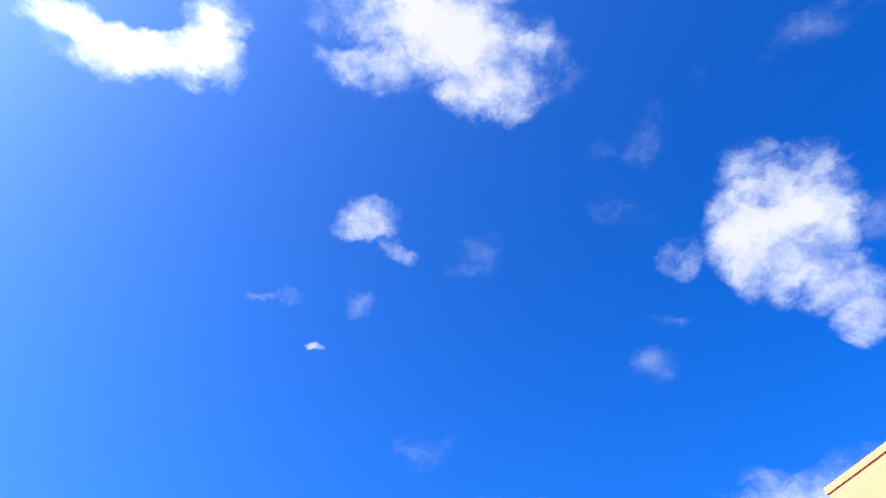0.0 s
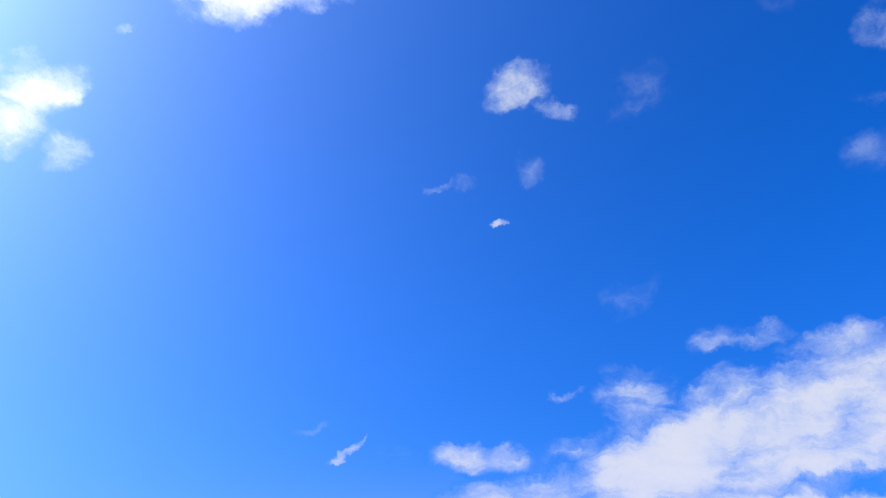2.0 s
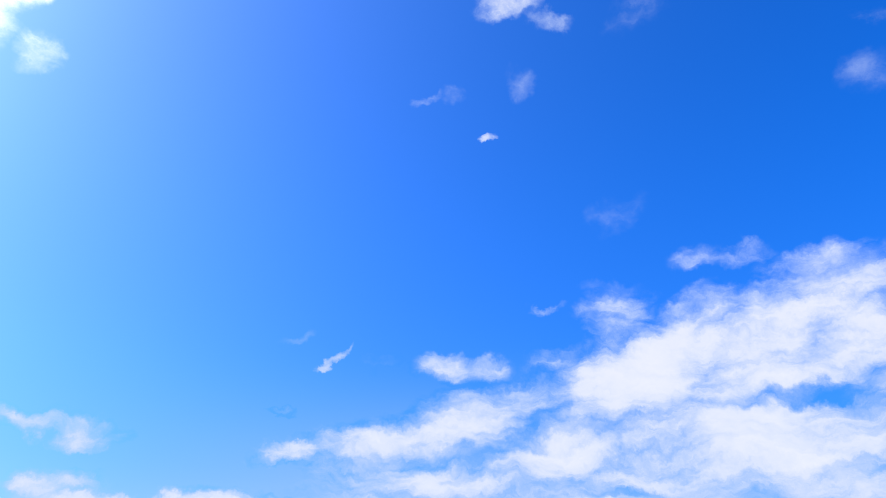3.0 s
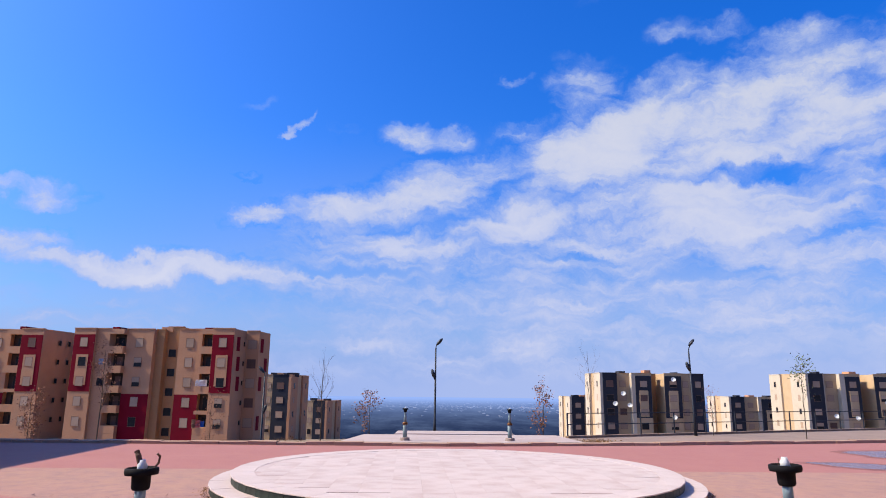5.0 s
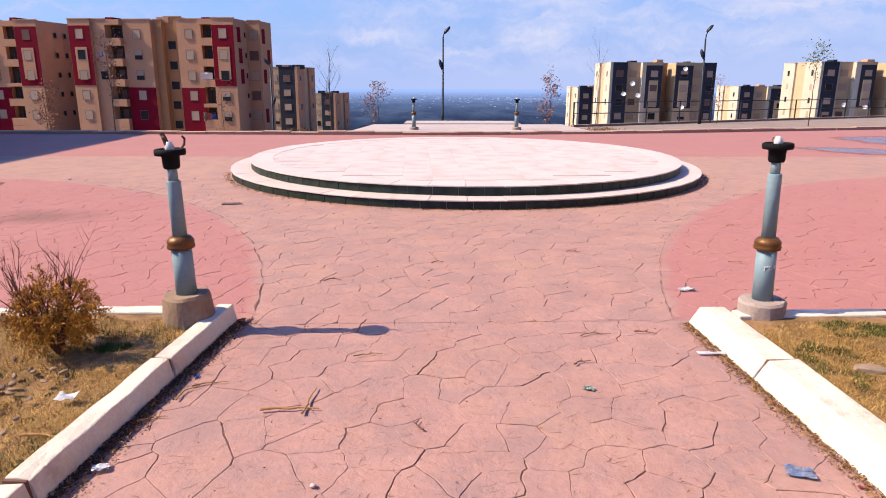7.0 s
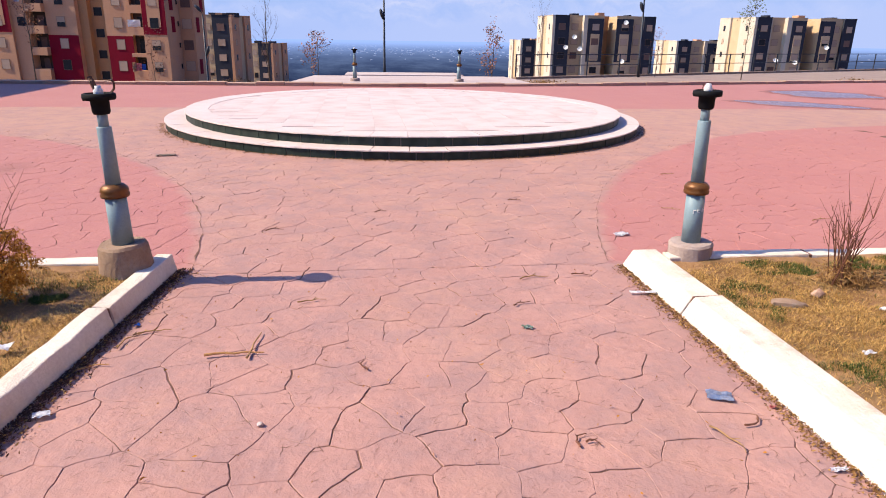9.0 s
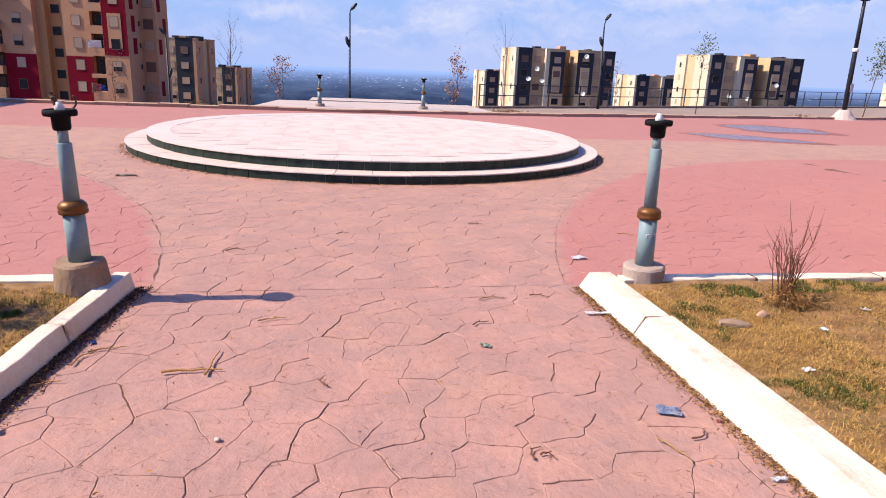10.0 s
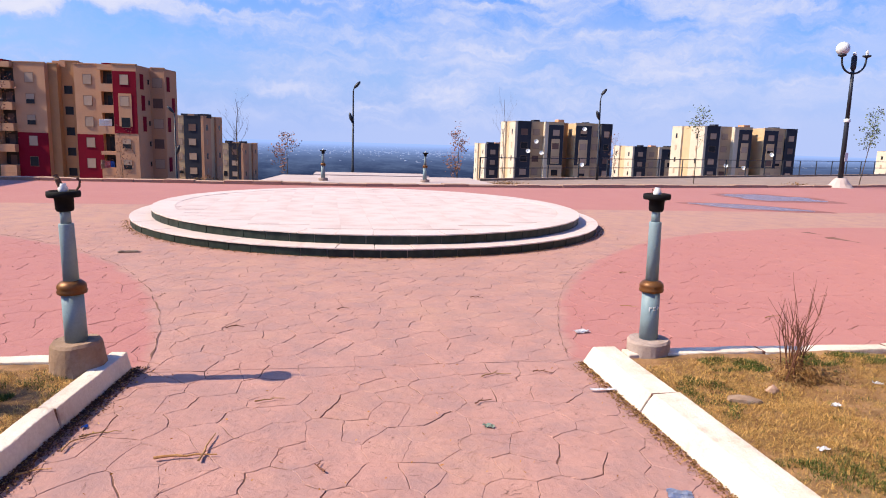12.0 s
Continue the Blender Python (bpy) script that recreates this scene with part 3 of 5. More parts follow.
for (ax, ay), (bx, by) in zip(EDGE, EDGE[1:]):
    run = math.hypot(bx - ax, by - ay)
    n = max(1, round(run / 0.95))
    turn = math.degrees(math.atan2(by - ay, bx - ax))
    for k in range(n):
        f = (k + 0.5) / n
        half = run / n / 2 - 0.005
        ob = part("kerb_stone", boxed(-half, half, 0, 0.42, -0.3, 0.10 + rnd.uniform(-0.02, 0.022), 0.012), M_STONE, kerb_far)
        ob.matrix_basis = pose(ax + (bx - ax) * f, ay + (by - ay) * f + rnd.uniform(-0.02, 0.02), 0, 0, rnd.uniform(-0.6, 0.6), turn)

# pavement beyond the kerb and the landing with its two short posts
FENCE = [(5.9, 26.6), (18.1, 32.1), (44, 43.0)]
walk_strip = part("pavement", prism([(5.9, 23.97), (8.3, 24.35), (17.0, 26.26), (34, 30.26), (48, 33.5), (48, 44.7), (44, 43.0), (18.1, 32.1), (5.9, 26.6)], -0.6, 0.03), M_SIDEWALK)
tagged(walk_strip, "bleached sandy concrete pavement behind the kerb", "pavement", kind="structure")
lip = base("retaining_lip")
tagged(lip, "low dark concrete lip under the railing", "wall", kind="structure")
for (ax, ay), (bx, by) in zip(FENCE, FENCE[1:]):
    run = math.hypot(bx - ax, by - ay)
    ob = part("lip_wall", boxed(0, run, 0, 0.2, -0.8, 0.12, 0.015), M_CONC, lip)
    ob.matrix_basis = pose(ax, ay, 0, 0, 0, math.degrees(math.atan2(by - ay, bx - ax)))
landing = part("landing", prism([(-2.75, 23.36), (1.0, 23.28), (5.85, 23.95), (5.6, 27.4), (-2.1, 27.2)], -0.6, 0.09, 0.01), M_SLAB)
tagged(landing, "pale pinkish concrete landing at the plaza's edge", "landing", kind="structure")
landing_b = part("landing_step", prism([(-0.9, 27.3), (3.9, 27.4), (3.8, 29.2), (-0.8, 29.1)], -1.2, 0.12, 0.01), M_SLAB)
tagged(landing_b, "second pale concrete step behind the landing", "landing", kind="structure")

# planting beds and their whitewashed kerbs
BED_Z = 0.112


def bed_height(x, y):
    return BED_Z + 0.05 * noise.noise((x * 1.3, y * 1.3, 3)) + 0.02 * noise.noise((x * 6, y * 6, 1))


LEFT_X, LEFT_Y, LEFT_SKEW = -1.80, 4.88, 0.12     # the walkway's left border runs askew


def left_border(y):
    return LEFT_X + LEFT_SKEW * (y - LEFT_Y)


def bed_sheet(x, y):
    """The bed ends under its kerb."""
    return bed_height(x, y) if x > 0 or x < left_border(y) - 0.09 else -0.3


BEDS = ((1.96, 9.0, -6.0, 4.5), (-9.0, -2.0, -6.0, 4.66))
for x0, x1, y0, y1 in BEDS:
    gx = np.arange(x0 - 0.1, x1 + 0.11, 0.08)
    gy = np.arange(y0, y1 + 0.1, 0.08)
    ob = raw("planting_bed", *grid_sheet([float(v) for v in gx], [float(v) for v in gy], bed_sheet), M_SOIL)
    for p in ob.data.polygons:
        p.use_smooth = True
    tagged(ob, "dry soil of a planting bed with withered grass", "soil", kind="structure")


def kerb_run(thing, ax, ay, bx, by, width, height, first, length, seed, batter=0.0):
    """White kerb blocks in a row, from a to b, lying to the right of the way; the first block has a length of its own.
    batter: how far the face leans back at its top."""
    def lean_back(bm):
        for q in bm.verts:
            q.co.y -= math.copysign(batter, width) * max(0.0, q.co.z) / height * max(0.0, 1 - abs(q.co.y / width))
        return bm

    r = random.Random(seed)
    run = math.hypot(bx - ax, by - ay)
    turn = math.degrees(math.atan2(by - ay, bx - ax))
    marks = [0.0, first]
    while marks[-1] + length * 1.4 < run:
        marks.append(marks[-1] + length)
    marks.append(run)
    for u in marks[1:-1]:
        low, top = sorted((0.004 if width < 0 else -0.004, -width - 0.004 if width < 0 else -width + 0.004))
        ob = part("joint_filler", lean_back(boxed(-0.008, 0.008, low, top, -0.15, height - 0.004)), M_JOINT, thing, "dark open joint")
        ob.matrix_basis = pose(ax + (bx - ax) * u / run, ay + (by - ay) * u / run, 0, 0, 0, turn)
    for u, v in zip(marks, marks[1:]):
        half, mid = (v - u) / 2 - 0.009, (u + v) / 2 / run
        bm = boxed(-half, half, -width if width > 0 else 0, 0 if width > 0 else -width, -0.15, height, 0.012)
        for cuts in (1, 2):
            bmesh.ops.subdivide_edges(bm, edges=[e for e in bm.edges if e.calc_length() > 0.1], cuts=cuts, use_grid_fill=True)
        lean_back(bm)
        shift = Vector((mid * 37, seed, 0))
        for q in bm.verts:
            chip = max(0, noise.noise((q.co + shift) * 4.5) - 0.25) * 0.05
            q.co += noise.noise_vector((q.co + shift) * 7) * 0.006 + noise.noise_vector((q.co + shift) * 26) * 0.0025
            if q.co.z > height - 0.035:
                q.co.z -= chip
        ob = part("kerb_block", bm, M_KERB, thing)
        ob.matrix_basis = pose(ax + (bx - ax) * mid, ay + (by - ay) * mid, r.uniform(-0.006, 0.006), 0, r.uniform(-0.3, 0.3), turn + r.uniform(-0.3, 0.3))


kerb_right = tagged(base("right_kerb"), "whitewashed concrete kerb blocks round the bed, chipped and stained", "kerb", kind="structure")
kerb_run(kerb_right, 1.69, 4.75, 1.72, -6.2, -0.28, 0.142, 1.02, 2.6, 3, 0.09)
kerb_run(kerb_right, 2.0, 4.70, 9.1, 4.54, 0.15, 0.135, 1.2, 1.2, 4)
kerb_left = tagged(base("left_kerb"), "whitewashed concrete kerb blocks round the bed, chipped and stained", "kerb", kind="structure")
kerb_run(kerb_left, LEFT_X, LEFT_Y, LEFT_X + LEFT_SKEW * (-6.2 - LEFT_Y), -6.2, 0.15, 0.142, 1.04, 1.3, 5, 0.035)
kerb_run(kerb_left, -2.04, 4.87, -9.1, 4.89, -0.15, 0.135, 1.2, 1.2, 6)

# ---- round marble platform ----
PX, PY, R1, R2, STEP = 0.61, 14.12, 4.75, 4.38, 0.152
platform = tagged(base("platform", PX, PY, 0), "round two-step platform of pale marble with dark green marble risers", "platform")
part("core", lathe([(R1 - 0.013, -0.1), (R1 - 0.013, STEP - 0.03), (R2 - 0.013, STEP - 0.029), (R2 - 0.013, 2 * STEP - 0.04)], 156), M_CORE, platform)


def ring_piece(r0, r1, z0, z1, half, bevel=0.004):
    """A straight-edged slab of a ring, centred on +x."""
    pts = [(r0 * math.cos(half), -r0 * math.sin(half)), (r1 * math.cos(half), -r1 * math.sin(half)), (r1 * math.cos(half), r1 * math.sin(half)), (r0 * math.cos(half), r0 * math.sin(half))]
    bm = prism(pts, z0, z1, bevel)
    me = bpy.data.meshes.new("slab")
    bm.normal_update()
    bm.to_mesh(me)
    bm.free()
    return me


rnd = random.Random(2)
for radius, low, count, tiles in ((R1, 0.0, 52, 76), (R2, STEP, 48, 70)):
    half = math.pi / count
    riser = ring_piece(radius - 0.03, radius, low - 0.02, low + STEP - 0.02, math.pi / tiles - 0.0014)
    for k in range(tiles):
        o = linked("riser_tile", riser, M_GREEN, platform)
        o.matrix_basis = pose(0, 0, 0, 0, 0, 360 * k / tiles) @ pose(rnd.uniform(-0.004, 0.003), 0, 0)
    tread = ring_piece(radius - 0.42, radius + 0.025, low + STEP - 0.02, low + STEP, half - 0.0008, 0.008)
    for k in range(count):
        a = math.degrees(2 * math.pi * k / count)
        o = linked("nosing_slab", tread, M_MARBLE, platform)
        o.matrix_basis = pose(0, 0, rnd.uniform(-0.002, 0.002), 0, 0, a)
tile_me = bpy.data.meshes.new("tile")
tb = boxed(-0.2493, 0.2493, -0.2493, 0.2493, -0.03, 0, 0.0006)
tb.to_mesh(tile_me)
tb.free()
RT = R2 - 0.42
part("bedding", lathe([(RT + 0.05, 2 * STEP - 0.06), (RT + 0.05, 2 * STEP - 0.009)], 96), M_MARBLE, platform)
for i in range(-9, 10):
    for j in range(-9, 10):
        x, y = i * 0.5, j * 0.5
        if math.hypot(abs(x) + 0.25, abs(y) + 0.25) < R2 - 0.03:
            o = linked("paving_tile", tile_me, M_MARBLE, platform)
            o.matrix_basis = pose(x, y, 2 * STEP - (0.002 if math.hypot(x, y) < RT - 0.3 else 0.006) + rnd.uniform(-0.0006, 0.0006), 0, 0, 90 * rnd.randrange(4))


# ---- short lamp posts that lost their globes ----
def lamp_post(x, y, z, concrete, tall=1.31, square=False, lean=0.0, ring=0.572):
    t = base("lamp_post", x, y, z)
    t.matrix_basis = pose(x, y, z, 0, lean, 0)
    if square:
        bm = lathe([(0.195, -0.08), (0.185, 0.04), (0.165, concrete - 0.02), (0.15, concrete)], 26)
    else:
        bm = lathe([(0.17, -0.08), (0.172, 0.03), (0.17, concrete - 0.02), (0.155, concrete)], 30)
    part("concrete_base", roughen(roughen(bm, 0.01, 0.14), 0.005, 0.035), M_CONC if square else M_PALE, t, "rough cast concrete base")
    part("lower_pipe", lathe([(0.074, concrete - 0.02), (0.071, ring)], 28), M_POST, t, smooth=True)
    part("collar", lathe([(0.079, ring - 0.035), (0.094, ring - 0.03), (0.098, ring - 0.01), (0.09, ring + 0.002), (0.096, ring + 0.012), (0.09, ring + 0.035), (0.07, ring + 0.055), (0.056, ring + 0.06)], 28), M_BRASS, t, "tarnished gold-painted collar", True)
    part("upper_pipe", lathe([(0.051, ring + 0.04), (0.048, tall - 0.215), (0.045, tall - 0.21)], 24), M_POST, t, smooth=True)
    part("neck", lathe([(0.034, tall - 0.23), (0.034, tall - 0.09)], 18), M_POST, t, smooth=True)
    part("lamp_cup", lathe([(0.05, tall - 0.125), (0.058, tall - 0.11), (0.06, tall - 0.035), (0.102, tall - 0.03), (0.107, tall - 0.012), (0.104, tall + 0.01), (0.092, tall + 0.014), (0.087, tall - 0.008)], 26), M_BLACK, t, "black plastic globe holder, empty", True)
    part("bulb_socket", lathe([(0.03, tall - 0.01), (0.032, tall + 0.03), (0.022, tall + 0.045), (0.02, tall + 0.062)], 16), M_WHITE, t, "white broken bulb socket", True)
    return tagged(t, "grey-blue short lamp post with gold collar and no globe", "lamp post", "short lamp posts")


post_left = lamp_post(-2.098, 4.65, 0.09, 0.225, 1.26, True, -1.3, 0.595)
post_right = lamp_post(2.226, 4.665, 0.085, 0.14, 1.31, False, -1.4, 0.566)
part("wire", tube([(0.07, 0, 1.26), (0.1, 0.01, 1.3), (0.11, 0.0, 1.34), (0.095, -0.01, 1.36)], 0.008, 6), M_RUST, post_left, "bent rusty wire")
part("bracket", tube([(-0.015, 0, 1.3), (-0.03, 0, 1.35), (-0.045, 0.01, 1.375)], 0.018, 8), M_RUST, post_left, "rusty bent bracket")
part("wire", tube([(-0.02, 0, 1.27), (-0.05, 0, 1.31), (-0.03, 0.02, 1.36)], 0.005, 6), M_RUST, post_right, "thin bent wire")
part("glass_shard", roughen(boxed(0.03, 0.07, -0.02, 0.02, 1.26, 1.31, 0.006), 0.01, 0.03), M_WHITE, post_right, "white shard of the globe")
for k, strokes in enumerate((((-0.012, -0.005, -0.016, 0.016), (-0.005, 0.012, 0.008, 0.015)), ((-0.011, -0.005, -0.014, 0.014), (-0.005, 0.01, -0.014, -0.008), (-0.005, 0.01, 0.007, 0.013)), ((-0.003, 0.004, -0.016, 0.012), (0.004, 0.014, -0.003, 0.004)))):
    bm = bmesh.new()
    for x0, x1, z0, z1 in strokes:
        box(bm, x0, x1, -0.003, 0.004, z0, z1)
    o = part("mark", bm, M_WHITE, post_right, "white scrawled paint mark")
    a = -2.0 + k * 0.42
    o.matrix_basis = pose(0.073 * math.cos(a), 0.073 * math.sin(a), 0.4 + 0.006 * k, 0, 0, math.degrees(a) + 90)
lamp_post(-0.48, 24.2, 0.09, 0.1, 1.08)
lamp_post(3.25, 24.3, 0.09, 0.1, 1.08)


# ---- street lamps ----
def street_lamp(x, y, z, tall, side, second, k=1.0, lean=0.0):
    t = base("street_lamp", x, y, z)
    t.matrix_basis = pose(x, y, z, 0, lean, 0)
    part("pole", lathe([(0.11 * k, 0), (0.085 * k, 1.0), (0.075 * k, 1.02), (0.05 * k, tall - 0.35)], 12), M_IRON, t, smooth=True)
    for h, s, name in ((tall, side, "lamp_head"), (tall - second, -side, "lower_lamp_head")):
        if h == tall:
            part("arm", tube([(0, 0, h - 0.4), (0.03 * k * s, 0, h - 0.2), (0.18 * k * s, 0, h)], 0.035 * k, 8), M_IRON, t)
        else:
            part("arm", tube([(0, 0, h - 0.42 * k), (0.1 * k * s, 0, h - 0.3 * k), (0.14 * k * s, 0, h - 0.1 * k)], 0.035 * k, 8), M_IRON, t)
        bm = bmesh.new()
        bmesh.ops.create_uvsphere(bm, u_segments=14, v_segments=8, radius=1)
        for v in bm.verts:
            v.co = Vector((v.co.x * 0.32 * k, v.co.y * 0.17 * k, v.co.z * 0.11 * k))
        o = part(name, bm, M_IRON, t, "dark oval lantern", True)
        o.matrix_basis = pose(0.25 * k * s if h == tall else 0.16 * k * s, 0, h + 0.06 if h == tall else h, 0, -48 * s if h == tall else -75 * s, 0)
    return tagged(t, "slim dark street lamp with two oval lanterns", "street lamp", "street lamps")


street_lamp(1.4, 45.0, -1.3, 6.2, 1, 2.05)
street_lamp(11.95, 28.8, 0.03, 3.9, 1, 0.95, 0.62, -1.5)
street_lamp(-10.9, 50.0, -2.9, 5.9, -1, 2.7)

globe_lamp = base("globe_lamp", 23.4, 27.3, 0.03)
globe_lamp.matrix_basis = pose(23.4, 27.3, 0.03, 0, -1.0, 0)
part("concrete_base", roughen(lathe([(0.6, -0.05), (0.45, 0.12), (0.28, 0.34), (0.2, 0.42)], 14), 0.04, 0.3), M_SLAB, globe_lamp, "rough white concrete foot")
part("lower_pole", lathe([(0.115, 0.3), (0.1, 3.0), (0.085, 3.05)], 16), M_IRON, globe_lamp, smooth=True)
part("band", lathe([(0.125, 2.98), (0.14, 3.0), (0.14, 3.12), (0.105, 3.14)], 16), M_WHITE, globe_lamp, "white band", True)
part("upper_pole", lathe([(0.09, 3.1), (0.07, 5.35)], 16), M_IRON, globe_lamp, smooth=True)
part("finial", lathe([(0.07, 5.3), (0.12, 5.4), (0.12, 5.9), (0.06, 5.98)], 14), M_IRON, globe_lamp, smooth=True)
part("finial_knob", lathe([(0.05, 5.96), (0.08, 6.03), (0.05, 6.12)], 12), M_WHITE, globe_lamp, "white knob", True)
part("poster", boxed(-0.02, 0.14, -0.142, -0.13, 1.2, 1.6), M_WHITE, globe_lamp, "white paper pasted on the pole")
for s in (-1, 1):
    arc = [(s * 0.62 * math.sin(a), 0, 5.72 - 0.55 * math.cos(a)) for a in [k * math.pi / 2 / 8 for k in range(9)]]
    part("arm", tube(arc + [(s * 0.64, 0, 5.92)], 0.045, 8), M_IRON, globe_lamp, smooth=True)
    part("globe_holder", lathe([(0.05, 5.88), (0.17, 5.93), (0.19, 5.99), (0.1, 6.0)], 14, None, s * 0.64), M_IRON, globe_lamp, smooth=True)
bm = bmesh.new()
bmesh.ops.create_uvsphere(bm, u_segments=20, v_segments=12, radius=0.29)
o = part("globe", bm, M_WHITE, globe_lamp, "white opal globe", True)
o.matrix_basis = pose(-0.64, 0, 6.25)
part("broken_socket", roughen(lathe([(0.06, 6.0), (0.07, 6.1), (0.03, 6.22)], 10, None, 0.64), 0.03, 0.1), M_WHITE, globe_lamp, "broken white socket")
tagged(globe_lamp, "navy two-armed lamp post with a single white globe", "street lamp")


# ---- railing ----
railing = tagged(base("railing"), "dark iron railing along the drop", "railing")
for (ax, ay), (bx, by) in zip(FENCE, FENCE[1:]):
    run = math.hypot(bx - ax, by - ay)
    a = math.atan2(by - ay, bx - ax)
    n = round(run / 1.9)
    for k in range(n + 1):
        f = k / n
        part("railing_post", boxed(-0.022, 0.022, -0.022, 0.022, 0.1, 1.0), M_IRON, railing).matrix_basis = pose(ax + (bx - ax) * f, ay + (by - ay) * f + 0.1, 0, 0, 0, math.degrees(a))
    for h in (0.98, 0.55):
        part("rail", boxed(0, run, -0.014, 0.014, h - 0.016, h + 0.016), M_IRON, railing).matrix_basis = pose(ax, ay + 0.1, 0, 0, 0, math.degrees(a))


# ---- apartment blocks ----
made_windows = {}


def window(parent, x, y, z, w, h, style, turn=0.0):
    """A window with frame, sill and pane or lowered shutter, on a wall that faces -y."""
    key = (round(w, 2), round(h, 2))
    if key not in made_windows:
        bm = bmesh.new()
        for x0, x1, z0, z1 in ((-w / 2 - 0.03, -w / 2, -h / 2, h / 2), (w / 2, w / 2 + 0.03, -h / 2, h / 2), (-w / 2 - 0.03, w / 2 + 0.03, h / 2, h / 2 + 0.04)):
            box(bm, x0, x1, -0.025, 0.02, z0, z1)
        box(bm, -w / 2 - 0.05, w / 2 + 0.05, -0.05, 0.02, -h / 2 - 0.05, -h / 2)
        me = bpy.data.meshes.new("window")
        bm.to_mesh(me)
        bm.free()
        panes = []
        for cut in (1.0, 0.55):
            bm = bmesh.new()
            box(bm, -w / 2, w / 2, -0.012, 0.004, -h / 2 if cut == 1.0 else h / 2 - h * cut, h / 2)
            pm = bpy.data.meshes.new("pane")
            bm.to_mesh(pm)
            bm.free()
            panes.append(pm)
        made_windows[key] = (me, panes)
    me, panes = made_windows[key]
    ob = linked("window", me, M_FRAME, parent)
    ob.matrix_basis = pose(x, y, z, 0, 0, turn)
    if style in ("glass", "stair", "half"):
        p = new("pane", panes[0])
        p.parent = ob
        mark(p, M_GLASS)
    if style in ("shut", "brown", "half"):
        p = new("shutter", panes[1] if style == "half" else panes[0])
        p.parent = ob
        if style == "half":
            p.location.y = -0.008
        mark(p, M_BROWN if style == "brown" else M_SHUT)
    return ob


def mark(ob, mat):
    """Give an object its own material over a shared mesh."""
    if not ob.data.materials:
        ob.data.materials.append(mat)
    ob.material_slots[0].link = "OBJECT"
    ob.material_slots[0].material = mat


def apartment(name, label, y, roof, floors, storey, cols, accent, depth=11.0, seed=1, parapet=0.75, below=1.6, panel=(0.5, 0.25, 0.1, 0.25, 0.2), span=1.45):
    """A block whose front faces -y, made of bays: (x0, x1, proud, kind, main material)."""
    r = random.Random(seed)
    t = base(name, 0, y, 0)
    foot = roof - parapet - floors * storey - below
    for x0, x1, proud, kind, mat in cols:
        wide, mid = x1 - x0, (x0 + x1) / 2
        top = roof + (0.45 if kind == "stair" else 0.0)
        if kind == "loggia":
            # back wall darkened by its colour to look deep in shade
            part("back_wall", boxed(x0, x1, 0.6, depth, foot, top), M_INSIDE_SHADE, t)
            for k in range(floors + 1):
                z = roof - parapet - k * storey
                part("balcony", boxed(x0, x1, -proud, 0.6, z - 0.18 - (0.0 if k == 0 else 0.0), z + (parapet if k == 0 else 0.85 if r.random() < 0.8 else 0.3)), mat, t)
            part("balcony", boxed(x0, x1, -proud, 0.6, foot, roof - parapet - floors * storey - 0.2), mat, t)
        else:
            part("wall", boxed(x0, x1, -proud, depth - proud * 0.01, foot, top), mat, t)
            part("coping", boxed(x0 - 0.04, x1 + 0.04, -proud - 0.08, -proud + 0.3, top, top + 0.12), mat, t)
        f = -proud
        if kind == "frame":
            zt, zb = roof - panel[0], roof - parapet - 3 * storey + panel[1]
            part("colour_panel", boxed(x0 + 0.05, x1 - 0.05, f - 0.05, f + 0.02, zb, zt), accent, t)
            iz1, iz0 = roof - parapet - storey + panel[2], zb + panel[3]
            part("inset_panel", boxed(mid - wide * 0.27, mid + wide * 0.27, f - 0.1, f - 0.03, iz0, iz1), mat, t)
        if kind == "lower":
            part("colour_panel", boxed(x0 + 0.02, x1 - 0.02, f - 0.05, f + 0.02, foot, roof - parapet - 3 * storey + panel[4]), accent, t)
        for k in range(floors):
            zc = roof - parapet - k * storey - storey * 0.5
            if kind == "stair":
                window(t, mid - wide * 0.12, f, zc - storey * 0.5, min(1.1, wide * 0.6), 1.05, "stair")
            elif kind == "loggia":
                part("balcony_door", boxed(mid - 0.5, mid + 0.35, 0.54, 0.62, zc - 1.2, zc + 0.75), M_GLASS if r.random() < 0.7 else M_BROWN, t)
            elif kind in ("tan", "lower", "frame", "accent"):
                w = min(span, wide * 0.46)
                off = 0.1 if kind == "frame" and k in (1, 2) else 0.05
                window(t, mid + r.uniform(-0.05, 0.05), f - off, zc, w, 1.25, r.choice(("shut", "shut", "shut", "shut", "shut", "half", "brown", "glass")))
            elif kind == "small":
                window(t, mid, f, zc, 0.45, 0.6, "glass")
    for k in range(3):
        x = cols[0][0] + (cols[-1][1] - cols[0][0]) * (0.15 + 0.3 * k + r.uniform(-0.05, 0.05))
        part("roof_hut", boxed(x, x + r.uniform(0.8, 2.2), 1.5, 4.0, roof - 0.3, roof + r.uniform(0.35, 0.75)), M_TAN if k % 2 else accent, t)
    return tagged(t, label, "apartment block")


def dish(parent, x, y, z, r=0.45):
    bm = lathe([(0.02, 0), (r * 0.5, 0.05), (r * 0.85, 0.15), (r, 0.24), (r * 0.97, 0.25), (r * 0.8, 0.17), (r * 0.45, 0.07)], 16)
    o = part("satellite_dish", bm, M_WHITE, parent, "white satellite dish", True)
    o.matrix_basis = pose(x, y - 0.25, z, 65, 0, -20)


# the wine-red block, two wings with a deep gap
YA = 97.0
TURN = -9.5                            # the blocks stand turned towards the morning side
CORNER = (-26.0, YA - 1.3)


